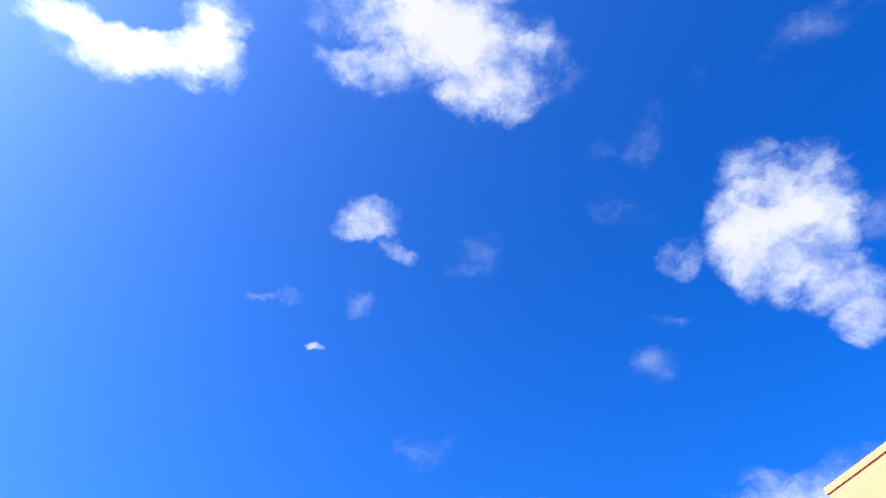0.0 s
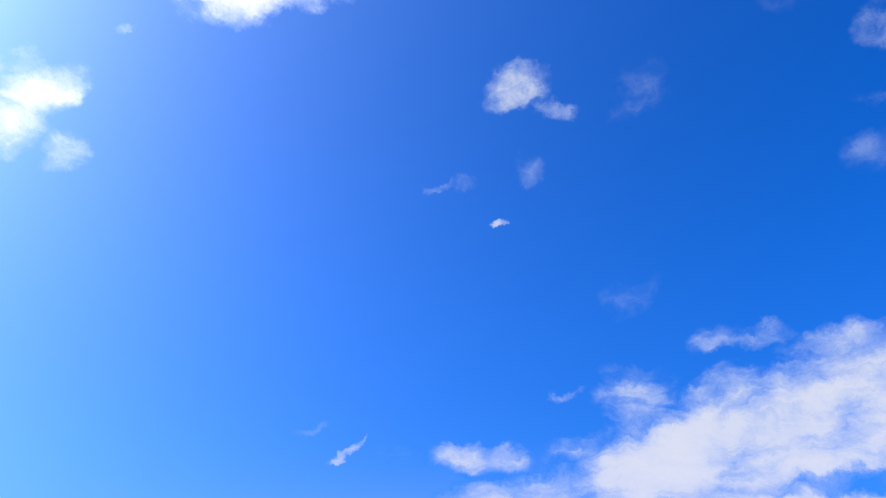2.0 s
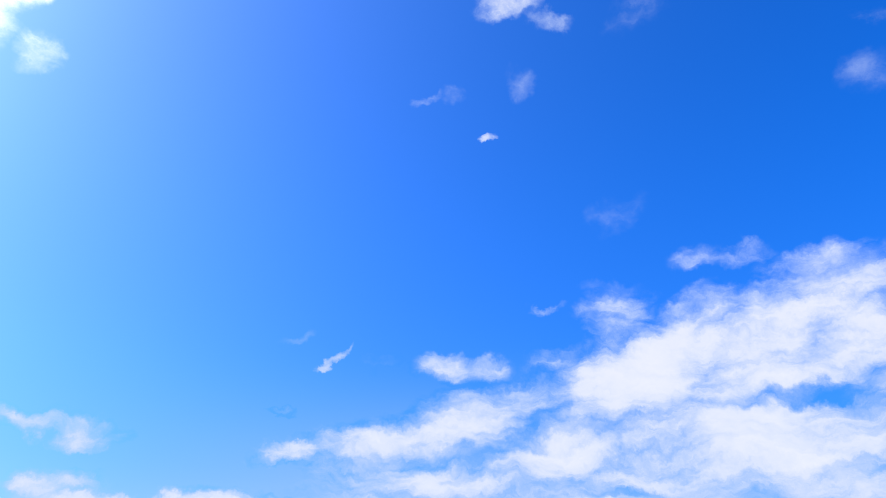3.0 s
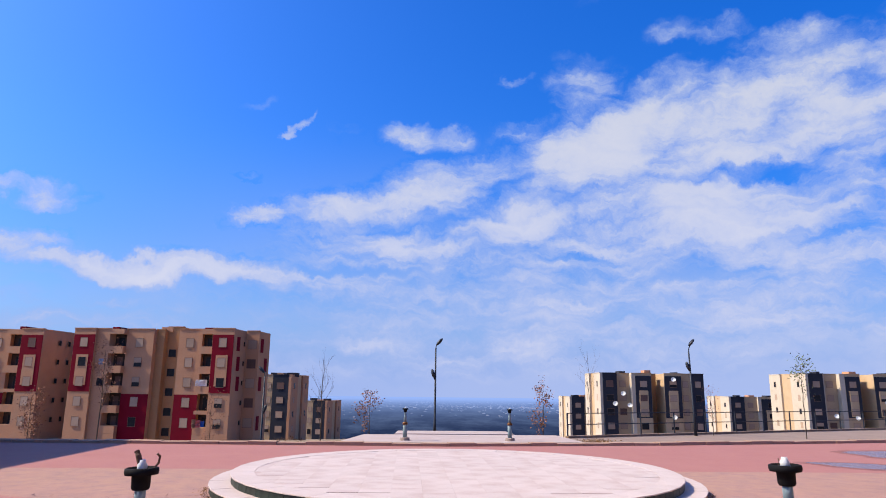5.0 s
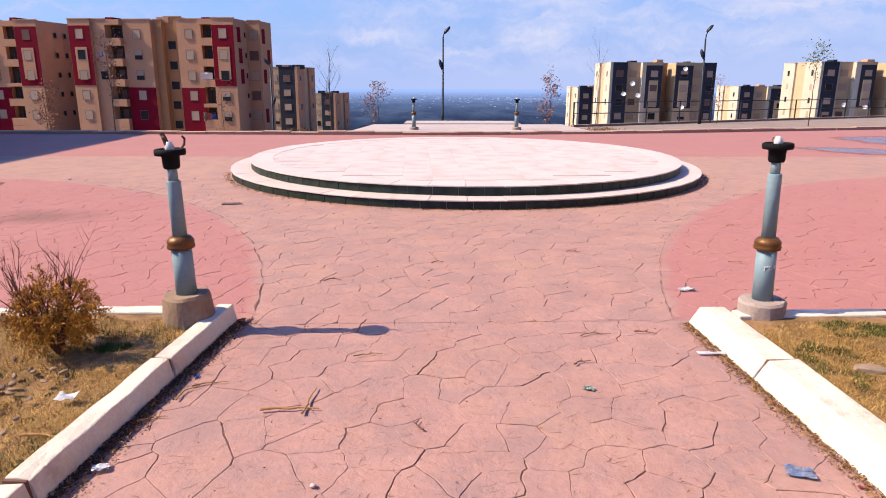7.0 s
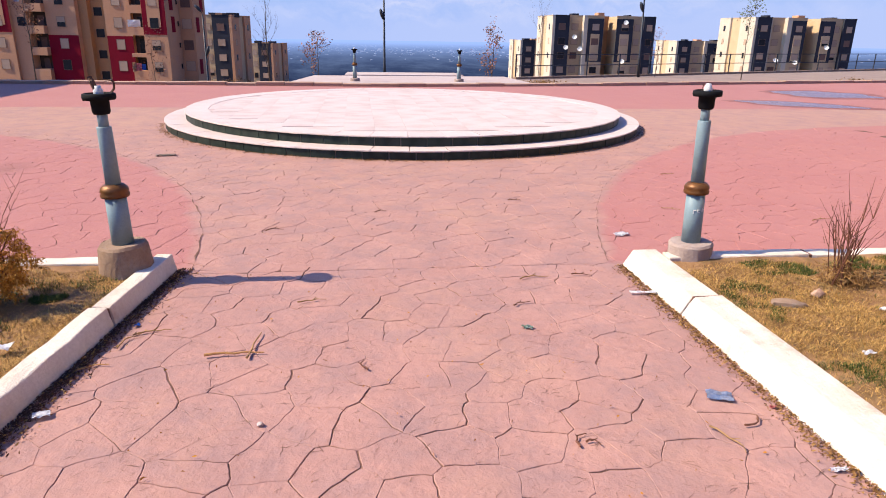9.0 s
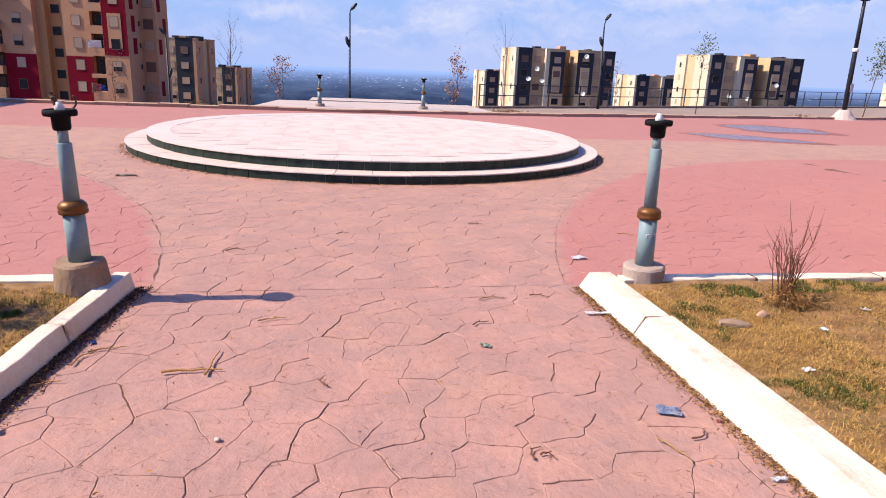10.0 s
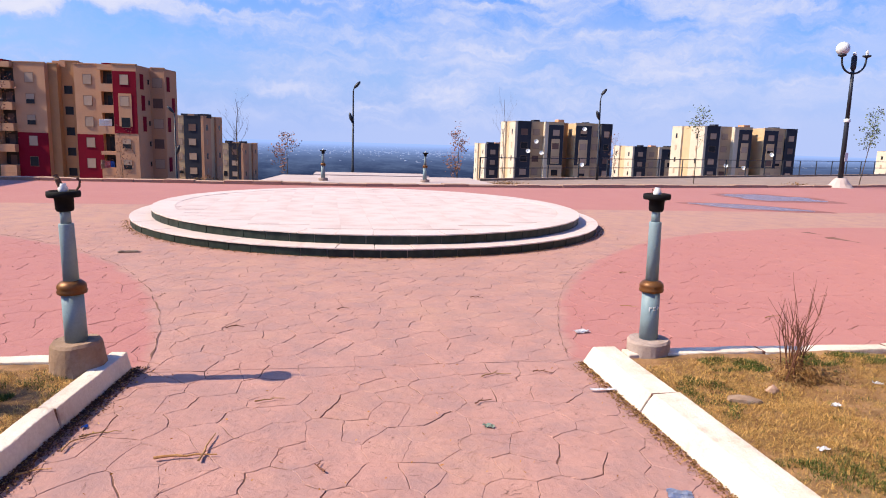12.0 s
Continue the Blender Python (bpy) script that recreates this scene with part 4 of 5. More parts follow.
def turned(slope, px, py, angle=TURN):
    """Along a front turned by an angle about (px, py), the local x that is seen at that slope x / y."""
    return px + (slope * py - px) / (math.cos(radians(angle)) - slope * math.sin(radians(angle)))


def swing(t, px, py, y, angle=TURN):
    t.matrix_basis = pose(px, py, 0, 0, 0, angle) @ pose(-px, y - py, 0)
    return t


def s(slope):
    return turned(slope, *CORNER)


RED_PANEL = (0.85, -0.05, -0.39, 0.94, -0.31)
red_block = apartment("apartment_block", "ochre five-storey apartment block with wine-red panels and balconies", YA, 9.8, 5, 2.79, [
    (s(-0.493), s(-0.4625), 1.3, "frame", M_TAN), (s(-0.4625), s(-0.4445), 0.9, "blank", M_TAN), (s(-0.4445), s(-0.4245), 0.9, "loggia", M_TAN), (s(-0.4245), s(-0.3855), 0.1, "lower", M_TAN),
    (s(-0.3855), s(-0.374), -0.7, "blank", M_OCHRE), (s(-0.374), s(-0.351), -1.6, "stair", M_OCHRE), (s(-0.351), s(-0.3485), -0.8, "blank", M_OCHRE),
    (s(-0.3485), s(-0.3145), 0.1, "lower", M_TAN), (s(-0.3145), s(-0.294), 0.9, "loggia", M_TAN), (s(-0.294), s(-0.2625), 1.3, "frame", M_TAN)], M_RED, 2.95, 4, 0.55, 1.6, RED_PANEL, 1.1)
swing(red_block, *CORNER, YA)
SIDE = s(-0.2625) + 1.95
part("side_wing", boxed(s(-0.33), SIDE, 3.0, 7.3, -7.5, 9.8), M_TAN, red_block)
part("coping", boxed(SIDE - 1.9, SIDE + 0.05, 2.92, 3.2, 9.8, 9.92), M_TAN, red_block)
for k in range(5):
    z = 9.8 - 0.55 - k * 2.79 - 1.4
    window(red_block, SIDE - 1.0, 3.0, z, 1.3, 1.25, "brown" if k % 2 else "shut")
    if k in (0, 1, 2, 4):
        part("side_panel", boxed(SIDE - 0.02, SIDE + 0.06, 3.7 + (k % 2) * 1.7, 4.7 + (k % 2) * 1.7, z - 1.1, z + 0.9), M_RED, red_block)
    if k < 3:
        part("side_panel", boxed(s(-0.2625) - 0.02, s(-0.2625) + 0.06, -0.3 + 0.25 * k, 0.7 + 0.25 * k, z - 1.1, z + 0.9), M_RED, red_block)
    window(red_block, s(-0.2625), 2.3, z, 0.45, 0.6, "glass", 90)
red_wing = apartment("apartment_block", "ochre apartment block wing with wine-red panels and laundry on balconies", YA, 9.7, 5, 2.79, [
    (s(-0.80), s(-0.76), 0.1, "lower", M_TAN), (s(-0.76), s(-0.735), -1.4, "stair", M_OCHRE), (s(-0.735), s(-0.70), 0.1, "lower", M_TAN), (s(-0.70), s(-0.675), 0.9, "loggia", M_TAN), (s(-0.675), s(-0.64), 1.3, "frame", M_TAN),
    (s(-0.64), s(-0.625), 0.3, "blank", M_TAN), (s(-0.625), s(-0.591), 0.1, "lower", M_TAN), (s(-0.591), s(-0.5675), 0.9, "loggia", M_TAN), (s(-0.5675), s(-0.5365), 1.3, "frame", M_TAN)], M_RED, 7.5, 9, 0.55, 1.6, RED_PANEL, 1.1)
swing(red_wing, *CORNER, YA)
gap_wing = part("linking_wing", boxed(s(-0.535), s(-0.48), 7.6, 16, -7.5, 9.3), M_OCHRE)
swing(gap_wing, *CORNER, YA)
tagged(gap_wing, "recessed ochre wing that links two apartment blocks", "apartment block")
for k in range(5):
    z = 9.8 - 0.55 - k * 2.79 - 1.4
    for yy in (2.2, 4.3):
        window(gap_wing, s(-0.535), yy, z, 0.5, 0.65, "glass", 90)
    window(gap_wing, s(-0.505), 7.6, z, 1.2, 1.2, "glass")


def slate_block(s0, s1, y, roof, floors, seed, label, spec, depth=11, flank=-1, skin=None, dishes=()):
    """s0, s1: slopes x / y at which the front's ends are seen; spec: (share of the front's start, end, proud, kind, material);
    flank: the end wall that shows, -1 or 1."""
    px = (s0 if flank < 0 else s1) * y
    angle = TURN if flank > 0 else -1.5
    x0, x1 = turned(s0, px, y, angle), turned(s1, px, y, angle)
    w = x1 - x0
    t = apartment("apartment_block", label, y, roof, floors, 2.9, [(x0 + a * w, x0 + b * w, p, k, m) for a, b, p, k, m in spec], M_SLATE, depth, seed)
    swing(t, px, y, y, angle)
    for fx, fz in dishes:
        dish(t, x0 + fx * w, -1.0, fz, 0.5)
    foot = roof - 0.75 - floors * 2.9 - 1.6
    at = x0 if flank < 0 else x1
    skin = skin or M_CREAM
    proud = spec[0][2] if flank < 0 else spec[-1][2]
    for a, b, out, mat in ((-proud - 0.02, depth * 0.36, 0.55, skin), (depth * 0.36, depth * 0.66, 0.12, M_SAND), (depth * 0.66, depth, 0.55, skin)):
        part("end_wall", boxed(min(at, at + flank * out), max(at, at + flank * out), a, b, foot, roof - 0.02), mat, t)
        part("coping", boxed(min(at, at + flank * (out + 0.05)), max(at, at + flank * (out + 0.05)), a, b, roof - 0.02, roof + 0.12), mat, t)
    for k in range(floors):
        z = roof - 0.75 - k * 2.9 - 1.45
        for yy in (depth * 0.15, depth * 0.83):
            window(t, at + flank * 0.55, yy, z, 0.8, 1.1, "shut" if k % 2 else "glass", 90 * flank)
    return t


FULL = [(0.0, 0.14, 0.6, "accent", M_SLATE), (0.14, 0.28, -0.6, "tan", M_SAND), (0.28, 0.315, 0.8, "blank", M_CREAM), (0.315, 0.475, 0.8, "frame", M_SAND), (0.475, 0.60, -4.5, "blank", M_OCHRE),
        (0.60, 0.77, 0.8, "frame", M_SAND), (0.77, 0.885, -0.4, "tan", M_SAND), (0.885, 1.0, 0.2, "accent", M_SLATE)]
YB = 142.0
slate_block(0.2875, 0.443, YB, 5.5, 4, 21, "cream four-storey apartment block with slate-grey panels", FULL, 13, dishes=((0.19, 1.2), (0.11, -0.9), (0.25, -1.2), (0.685, 4.2), (0.68, -3.6)))
FAR_RIGHT = [(0.0, 0.14, 0.9, "accent", M_SLATE), (0.14, 0.16, 0.5, "blank", M_CREAM), (0.16, 0.30, -0.5, "tan", M_SAND), (0.30, 0.345, 0.8, "blank", M_CREAM),
             (0.345, 0.49, 0.8, "frame", M_SAND), (0.49, 0.62, -4.5, "blank", M_CREAM), (0.62, 0.775, 0.8, "frame", M_SAND), (0.775, 0.88, -0.3, "tan", M_SAND), (0.88, 1.0, 0.2, "accent", M_SLATE)]
slate_block(0.603, 0.77, YB, 5.9, 4, 22, "cream four-storey apartment block with slate-grey panels and dishes", FAR_RIGHT, 14.5, dishes=((0.225, -3.0), (0.71, -0.2), (0.42, -3.4)))
HALF = [(0.0, 0.27, 0.5, "accent", M_SLATE), (0.27, 0.55, -0.3, "tan", M_SAND), (0.55, 0.61, 0.4, "blank", M_CREAM), (0.61, 1.0, 0.4, "frame", M_SAND)]
YC = 185.0
slate_block(0.241, 0.2755, YC, 0.0, 4, 23, "cream apartment block with one slate-grey strip", [(0.0, 0.54, 0.5, "accent", M_SLATE), (0.54, 1.0, -0.3, "tan", M_SAND)], 15)
slate_block(0.483, 0.56, YC, 0.5, 4, 24, "low cream and slate-grey apartment block farther down", HALF, 14)
slate_block(1.0, 1.08, YC, 1.3, 4, 26, "cream apartment block with brown shutters farther off", HALF, 14)
LEFT = [(0.0, 0.38, -0.3, "tan", M_SAND), (0.38, 1.0, 0.3, "accent", M_SLATE)]
slate_block(-0.214, -0.177, YB, 4.2, 4, 27, "ochre apartment block with a slate-grey strip behind the red one", LEFT, 11.3, 1, M_TAN)
slate_block(-0.150, -0.122, YC, -1.9, 4, 28, "small ochre apartment block with a slate-grey strip", LEFT, 14, 1, M_TAN)

# buildings beside the plaza, out of the walk's sight but for a roof corner and a shadow
side_house = base("side_building", 11.7, 9.55, 0)
part("wall", boxed(0, 9, -24, 0, -0.3, 9.5), M_SAND, side_house)
part("coping", boxed(-0.03, 9.1, -24.05, 0.03, 9.5, 9.65), M_SAND, side_house)
tagged(side_house, "tall pale ochre building beside the plaza", "building")
shade_house = base("side_building", -19.4, 30, 0)
part("wall", boxed(-9, 0, -30, -4.0, -0.4, 9.3), M_TAN, shade_house)
part("coping", boxed(-9.1, 0.1, -30.1, -3.9, 9.3, 9.45), M_TAN, shade_house)
tagged(shade_house, "ochre building that shades a corner of the plaza", "building")

# ---- plants ----
def blade_patch(name, spots, mat, label, category, low, high, width, lie):
    """Many single blades as one sheet of loose triangles; lie: how far they lean over."""
    verts, faces = [], []
    r = random.Random(len(spots))
    for x, y in spots:
        z = bed_height(x, y) - 0.004
        a, h = r.uniform(0, 6.283), r.uniform(low, high)
        lean = r.uniform(0.35, 1.0) * lie
        w = width * r.uniform(0.6, 1.4)
        dx, dy = math.cos(a), math.sin(a)
        tip = (x + dx * h * lean, y + dy * h * lean, z + h * math.sqrt(max(0.01, 1 - min(1, lean) ** 2)) + 0.004)
        midp = (x + dx * h * lean * 0.4, y + dy * h * lean * 0.4, z + (tip[2] - z) * 0.62)
        i = len(verts)
        verts += [(x - dy * w, y + dx * w, z), (x + dy * w, y - dx * w, z), (midp[0] + dy * w * 0.8, midp[1] - dx * w * 0.8, midp[2]), (midp[0] - dy * w * 0.8, midp[1] + dx * w * 0.8, midp[2]), tip]
        faces += [(i, i + 1, i + 2, i + 3), (i + 3, i + 2, i + 4)]
    return tagged(raw(name, verts, faces, mat), label, category, kind="stuff")


def scatter(seed, count, x0, x1, y0, y1, keep):
    r = random.Random(seed)
    out = []
    while len(out) < count:
        x, y = r.uniform(x0, x1), r.uniform(y0, y1)
        if r.random() < keep(x, y):
            out.append((x, y))
    return out


def patchy(x, y):
    near_post = min(1.0, math.hypot(abs(x) - 2.12, y - 4.55) * 2.2)
    if x < 0:
        return max(0.12, min(1.0, 0.5 + 2.2 * noise.noise((x * 2.1, y * 2.1, 12)))) * near_post
    return max(0.22, min(1.0, 0.7 + 1.7 * noise.noise((x * 1.4, y * 1.4, 7)))) * near_post


def lush(x, y):
    v = noise.noise((x * 1.7, y * 1.7, 21)) + 0.55 * noise.noise((x * 7, y * 7, 3))
    edge = 1.2 * max(0.0, 0.6 + 1.5 * noise.noise((x * 6, y * 6, 8))) if y > 4.15 + 0.12 * noise.noise((x * 5, 0, 2)) and (2.5 < x < 3.0 or 3.3 < x < 4.2) else 0.0
    edge += 2.5 if math.hypot(x + 2.42, (y - 4.12) * 1.5) < 0.12 else 0.0
    return max(0.01, min(0.8, 1.8 * v - 0.3)) * (0.3 if x < 0 else 1.0) + edge


def by_path(keep):
    """Thickest beside the walkway, thinner deep in the bed."""
    return lambda x, y: 0.0 if -2.9 < x < 0 and x > left_border(y) - 0.155 else keep(x, y) * max(0.12, min(1.0, 1.9 - 0.62 * (abs(x) - 2.0)))


for x0, x1, y1, seed in ((1.97, 5.2, 4.42, 1), (-5.2, -1.98, 4.6, 2)):
    count = 140000 if x0 > 0 else 115000
    blade_patch("dry_grass", scatter(seed, count, x0, x1, 1.3, y1, by_path(patchy)), M_STRAW, "withered straw-coloured grass matted on the soil", "grass", 0.014, 0.045, 0.0016, 1.8)
    blade_patch("green_grass", scatter(seed + 10, 26000 if x0 > 0 else 12000, x0, x1, 1.3, y1, by_path(lush)), M_GRASS, "thin tufts of green grass among straw", "grass", 0.012, 0.04, 0.0016, 1.1)


def branch(bm, start, way, length, radius, r, depth, tips, curl=0.25):
    pts, rad = [Vector(start)], [radius]
    d = Vector(way).normalized()
    n = 5
    for k in range(n):
        d = (d + Vector((r.uniform(-1, 1), r.uniform(-1, 1), r.uniform(-0.3, 0.9))) * curl * 0.35).normalized()
        pts.append(pts[-1] + d * length / n)
        rad.append(radius * (1 - 0.75 * (k + 1) / n))
    tube(pts, rad, 5, bm)
    tips += pts[2:]
    if depth:
        for k in range(r.randint(2, 4)):
            p = pts[r.randint(2, n)]
            side = (d + Vector((r.uniform(-1, 1), r.uniform(-1, 1), r.uniform(0.0, 0.9))) * 0.8).normalized()
            branch(bm, p, side, length * r.uniform(0.35, 0.6), radius * 0.5, r, depth - 1, tips, curl)


def leaves(name, mat, parent, spots, r, size, spread, droop=0.0, narrow=0.32):
    verts, faces = [], []
    for p in spots:
        c = p + Vector((r.gauss(0, spread), r.gauss(0, spread), r.gauss(0, spread)))
        a = Vector((r.uniform(-1, 1), r.uniform(-1, 1), r.uniform(-1, 1) - droop)).normalized()
        b = a.cross(Vector((r.uniform(-1, 1), r.uniform(-1, 1), r.uniform(-1, 1)))).normalized()
        l, w = size * r.uniform(0.6, 1.4), size * narrow * r.uniform(0.6, 1.3)
        i = len(verts)
        verts += [tuple(c), tuple(c + a * l * 0.5 + b * w), tuple(c + a * l), tuple(c + a * l * 0.5 - b * w)]
        faces += [(i, i + 1, i + 2, i + 3)]
    return raw(name, verts, faces, mat, parent)


def sapling(x, y, z, tall, seed, leaf, count, size, label, spread=0.12, slim=1.0, lean=(0.0, 0.0), low=0.35):
    r = random.Random(seed)
    t = base("sapling", x, y, z)
    bm, tips = bmesh.new(), []
    pts, rad = [], []
    for k in range(9):
        f = k / 8
        pts.append(Vector((lean[0] * f * tall + r.uniform(-1, 1) * 0.015 * tall * f, lean[1] * f * tall, tall * f * 0.92)))
        rad.append(0.011 * tall * slim * (1 - 0.85 * f) + 0.004)
    tube(pts, rad, 6, bm)
    part("trunk", bm, M_BARK, t)
    for k in range(11):
        bm = bmesh.new()
        f = low + (0.97 - low) * k / 10
        p = pts[min(8, int(f * 8))]
        a = r.uniform(0, 6.283)
        branch(bm, p, (math.cos(a) * 0.55, math.sin(a) * 0.55, 0.9), tall * (0.34 - 0.2 * f) * r.uniform(0.7, 1.2), 0.005 * tall * slim * (1.2 - f), r, 2 if tall > 2.5 else 1, tips)
        part("limb", bm, M_BARK, t)
    if count:
        leaves("crown", leaf, t, [r.choice(tips) for _ in range(count)], r, size, spread)
    return tagged(t, label, "tree")


sapling(-5.4, 40, -2.0, 6.0, 31, M_REDLEAF, 0, 0.1, "tall bare grey sapling below the plaza's edge", slim=0.8)
sapling(-2.5, 38, -1.9, 3.6, 32, M_REDLEAF, 420, 0.11, "small tree with sparse russet leaves", slim=0.6)
sapling(7.2, 38, -1.9, 4.1, 33, M_REDLEAF, 520, 0.11, "slender tree with russet leaves behind the landing", slim=0.6, low=0.2)
sapling(15.8, 60, -3.8, 9.9, 34, M_REDLEAF, 0, 0.1, "very thin bare tree on the slope", slim=0.35, low=0.6)
sapling(16.1, 27.6, 0.0, 3.3, 35, M_LEAF, 240, 0.09, "thin sapling with few grey-green leaves at its top", slim=0.55, low=0.62)
sapling(12.9, 29.2, 0.0, 2.1, 36, M_REDLEAF, 150, 0.07, "small russet sapling on the pavement", slim=0.5)
sapling(25.6, 28.6, 0.0, 3.5, 37, M_LEAF, 330, 0.11, "leaning sapling with thin grey-green leaves beside the globe lamp", slim=0.6, lean=(0.13, 0.0), low=0.5)
sapling(-16.5, 30, -1.8, 3.4, 38, M_REDLEAF, 420, 0.09, "small tree with withered russet leaves", slim=0.6)
sapling(-13.6, 30, -1.8, 5.6, 39, M_REDLEAF, 260, 0.09, "slender tree with sparse dry leaves", slim=0.5, low=0.5)
sapling(-8.9, 30, -1.8, 3.3, 40, M_REDLEAF, 120, 0.08, "thin sapling with few dry leaves", slim=0.5)

# weeds along the far kerb
for k, (x, y, n) in enumerate(((6.5, 24.75, 330), (21.5, 27.6, 140), (-4.6, 24.1, 90))):
    r = random.Random(50 + k)
    t = base("weed_clump", x, y, 0.02)
    o = leaves("foliage", M_BROWNLEAF, t, [Vector((r.gauss(0, 0.32), r.gauss(0, 0.12), abs(r.gauss(0.02, 0.04)))) for _ in range(n)], r, 0.09, 0.03, -0.7, 0.14)
    o["kind"] = "stuff"
    tagged(t, "clump of dry weeds beside the kerb", "weed", "weed clumps")

# withered conifer bush in the left bed
r = random.Random(61)
bush = base("dry_bush", -2.745, 4.05, 0.1)
tips, bare = [], []
for k in range(15):
    bm = bmesh.new()
    a = r.uniform(0, 6.283)
    branch(bm, (0, 0, 0), (math.cos(a) * 0.55, math.sin(a) * 0.55, 1), r.uniform(0.22, 0.4), 0.011, r, 2, tips, 0.5)
    part("stem", bm, M_TWIG, bush)
for k in range(17):
    bm = bmesh.new()
    a = r.uniform(0, 6.283)
    branch(bm, (0.05 * math.cos(a), 0.05 * math.sin(a), 0.15), (math.cos(a) * 0.5 - 0.22, math.sin(a) * 0.5, 1.15), r.uniform(0.3, 0.46), 0.0055, r, 2, bare, 0.3)
    part("bare_twig", bm, M_TWIG, bush, "bare brown twig")
heap = []
for k in range(190):
    a, u = r.uniform(0, 6.283), r.uniform(-0.7, 1)
    rad = (0.19 * math.sqrt(1 - u * u) + 0.02) * r.uniform(0.55, 1.2) * (1.1 if u > -0.1 else 0.75)
    c = Vector((0.02 + rad * math.cos(a), rad * math.sin(a), 0.27 + 0.2 * u + (0.08 * r.random() if u > 0.5 else 0)))
    d = Vector((math.cos(a) * 0.5, math.sin(a) * 0.5, r.uniform(-0.9, 0.7))).normalized()
    heap += [c + d * (0.11 * j / 60) + Vector((r.gauss(0, 0.009), r.gauss(0, 0.009), r.gauss(0, 0.009) - 0.02 * (j / 60) ** 2)) for j in range(60)]
leaves("foliage", M_BUSH, bush, heap, r, 0.026, 0.003, 0.6, 0.15)
tagged(bush, "withered golden-brown conifer bush with bare twigs", "bush")

# leafless shrub in the right bed
r = random.Random(62)
shrub = base("bare_shrub", 3.01, 3.96, 0.1)
tips = []
for k in range(19):
    bm = bmesh.new()
    a = r.uniform(0, 6.283)
    o = Vector((r.gauss(0, 0.035), r.gauss(0, 0.035), 0))
    branch(bm, o, (math.cos(a) * 0.25 + 0.06, math.sin(a) * 0.25, 1), r.uniform(0.3, 0.56), 0.0062, r, 1, tips, 0.16)
    part("stem", bm, M_TWIG, shrub)
foot = [Vector((r.gauss(0.03, 0.08), r.gauss(-0.03, 0.07), abs(r.gauss(0.05, 0.06)))) for _ in range(1500)]
foot += [Vector((r.gauss(0.22, 0.09), r.gauss(-0.08, 0.05), abs(r.gauss(0.01, 0.035)))) for _ in range(500)]
leaves("withered_leaves", M_BROWNLEAF, shrub, foot, r, 0.06, 0.006, 0.5, 0.06)
tagged(shrub, "leafless reddish-brown shrub with withered leaves at its foot", "shrub")


# ---- stones, litter, twigs and puddles ----
def stone(x, y, z, sx, sy, sz, seed, mat, label, turn=0.0):
    bm = bmesh.new()
    bmesh.ops.create_icosphere(bm, subdivisions=2, radius=1)
    for v in bm.verts:
        v.co += noise.noise_vector(v.co * 1.1 + Vector((seed, 0, 0))) * 0.35
        v.co = Vector((v.co.x * sx, v.co.y * sy, v.co.z * sz))
    ob = part("stone", bm, mat)
    ob.matrix_basis = pose(x, y, z, 0, 0, turn)
    return tagged(ob, label, "stone")


stone(2.375, 3.59, 0.125, 0.12, 0.06, 0.03, 1, M_CONC, "flat pale stone on the dry grass", -12)
stone(2.69, 3.735, 0.125, 0.05, 0.035, 0.04, 2, M_STONE, "small upright sandy stone by the shrub")
stone(-0.90, 2.66, 0.02, 0.017, 0.014, 0.012, 3, M_SLAB, "tiny white pebble on the paving")
stone(3.02, 2.95, 0.12, 0.03, 0.03, 0.02, 4, M_SLAB, "small white stone in the grass")
r = random.Random(71)
for k in range(42):
    stone(-2.45 - abs(r.gauss(0, 0.5)), 3.45 + r.gauss(0, 0.25), 0.118, r.uniform(0.012, 0.03), r.uniform(0.012, 0.025), r.uniform(0.008, 0.018), 80 + k, M_CONC, "small grey stone on the bed's soil", r.uniform(0, 180))


def scrap(name, x, y, z, w, d, mat, label, seed, category="litter", crumple=0.012, turn=0.0, thick=0.003):
    """A crumpled sheet with thickness."""
    bm = bmesh.new()
    n = 5
    rows = [[bm.verts.new(((i / n - 0.5) * w, (j / n - 0.5) * d, crumple * (0.6 + noise.noise((i * 0.7 + seed, j * 0.7, seed))))) for i in range(n + 1)] for j in range(n + 1)]
    for j in range(n):
        for i in range(n):
            bm.faces.new((rows[j][i], rows[j][i + 1], rows[j + 1][i + 1], rows[j + 1][i]))
    bmesh.ops.solidify(bm, geom=bm.faces[:], thickness=thick)
    ob = part(name, bm, mat)
    ob.matrix_basis = pose(x, y, z, 0, 0, turn)
    return tagged(ob, label, category)


M_BLUE = material("blue_wrapper", (0.121, 0.197, 0.394), (0.379, 0.394, 0.47), 38, 0.4, 0.2)
M_CAP = material("blue_plastic", (0.0152, 0.0985, 0.455), (0.0152, 0.0758, 0.379), 30, 0.4, 0.0)
M_REDSCRAP = material("red_plastic", (0.44, 0.0352, 0.0528), (0.528, 0.264, 0.264), 40, 0.4, 0.0)
M_GREENCAN = material("green_foil", (0.106, 0.205, 0.136), (0.379, 0.417, 0.379), 40, 0.4, 0.1)
M_PAPER = material("white_paper", (0.8, 0.8, 0.82), (0.66, 0.66, 0.7), 30, 0.8, 0.2)
PAVE_Z = 0.014
scrap("wrapper", 1.415, 2.69, PAVE_Z, 0.13, 0.085, M_BLUE, "crumpled blue and white wrapper on the paving", 1, crumple=0.02, turn=-20)
scrap("paper_strip", 1.605, 4.10, PAVE_Z + 0.012, 0.2, 0.035, M_PAPER, "white strip of paper beside the kerb", 2, crumple=0.008, turn=-4)
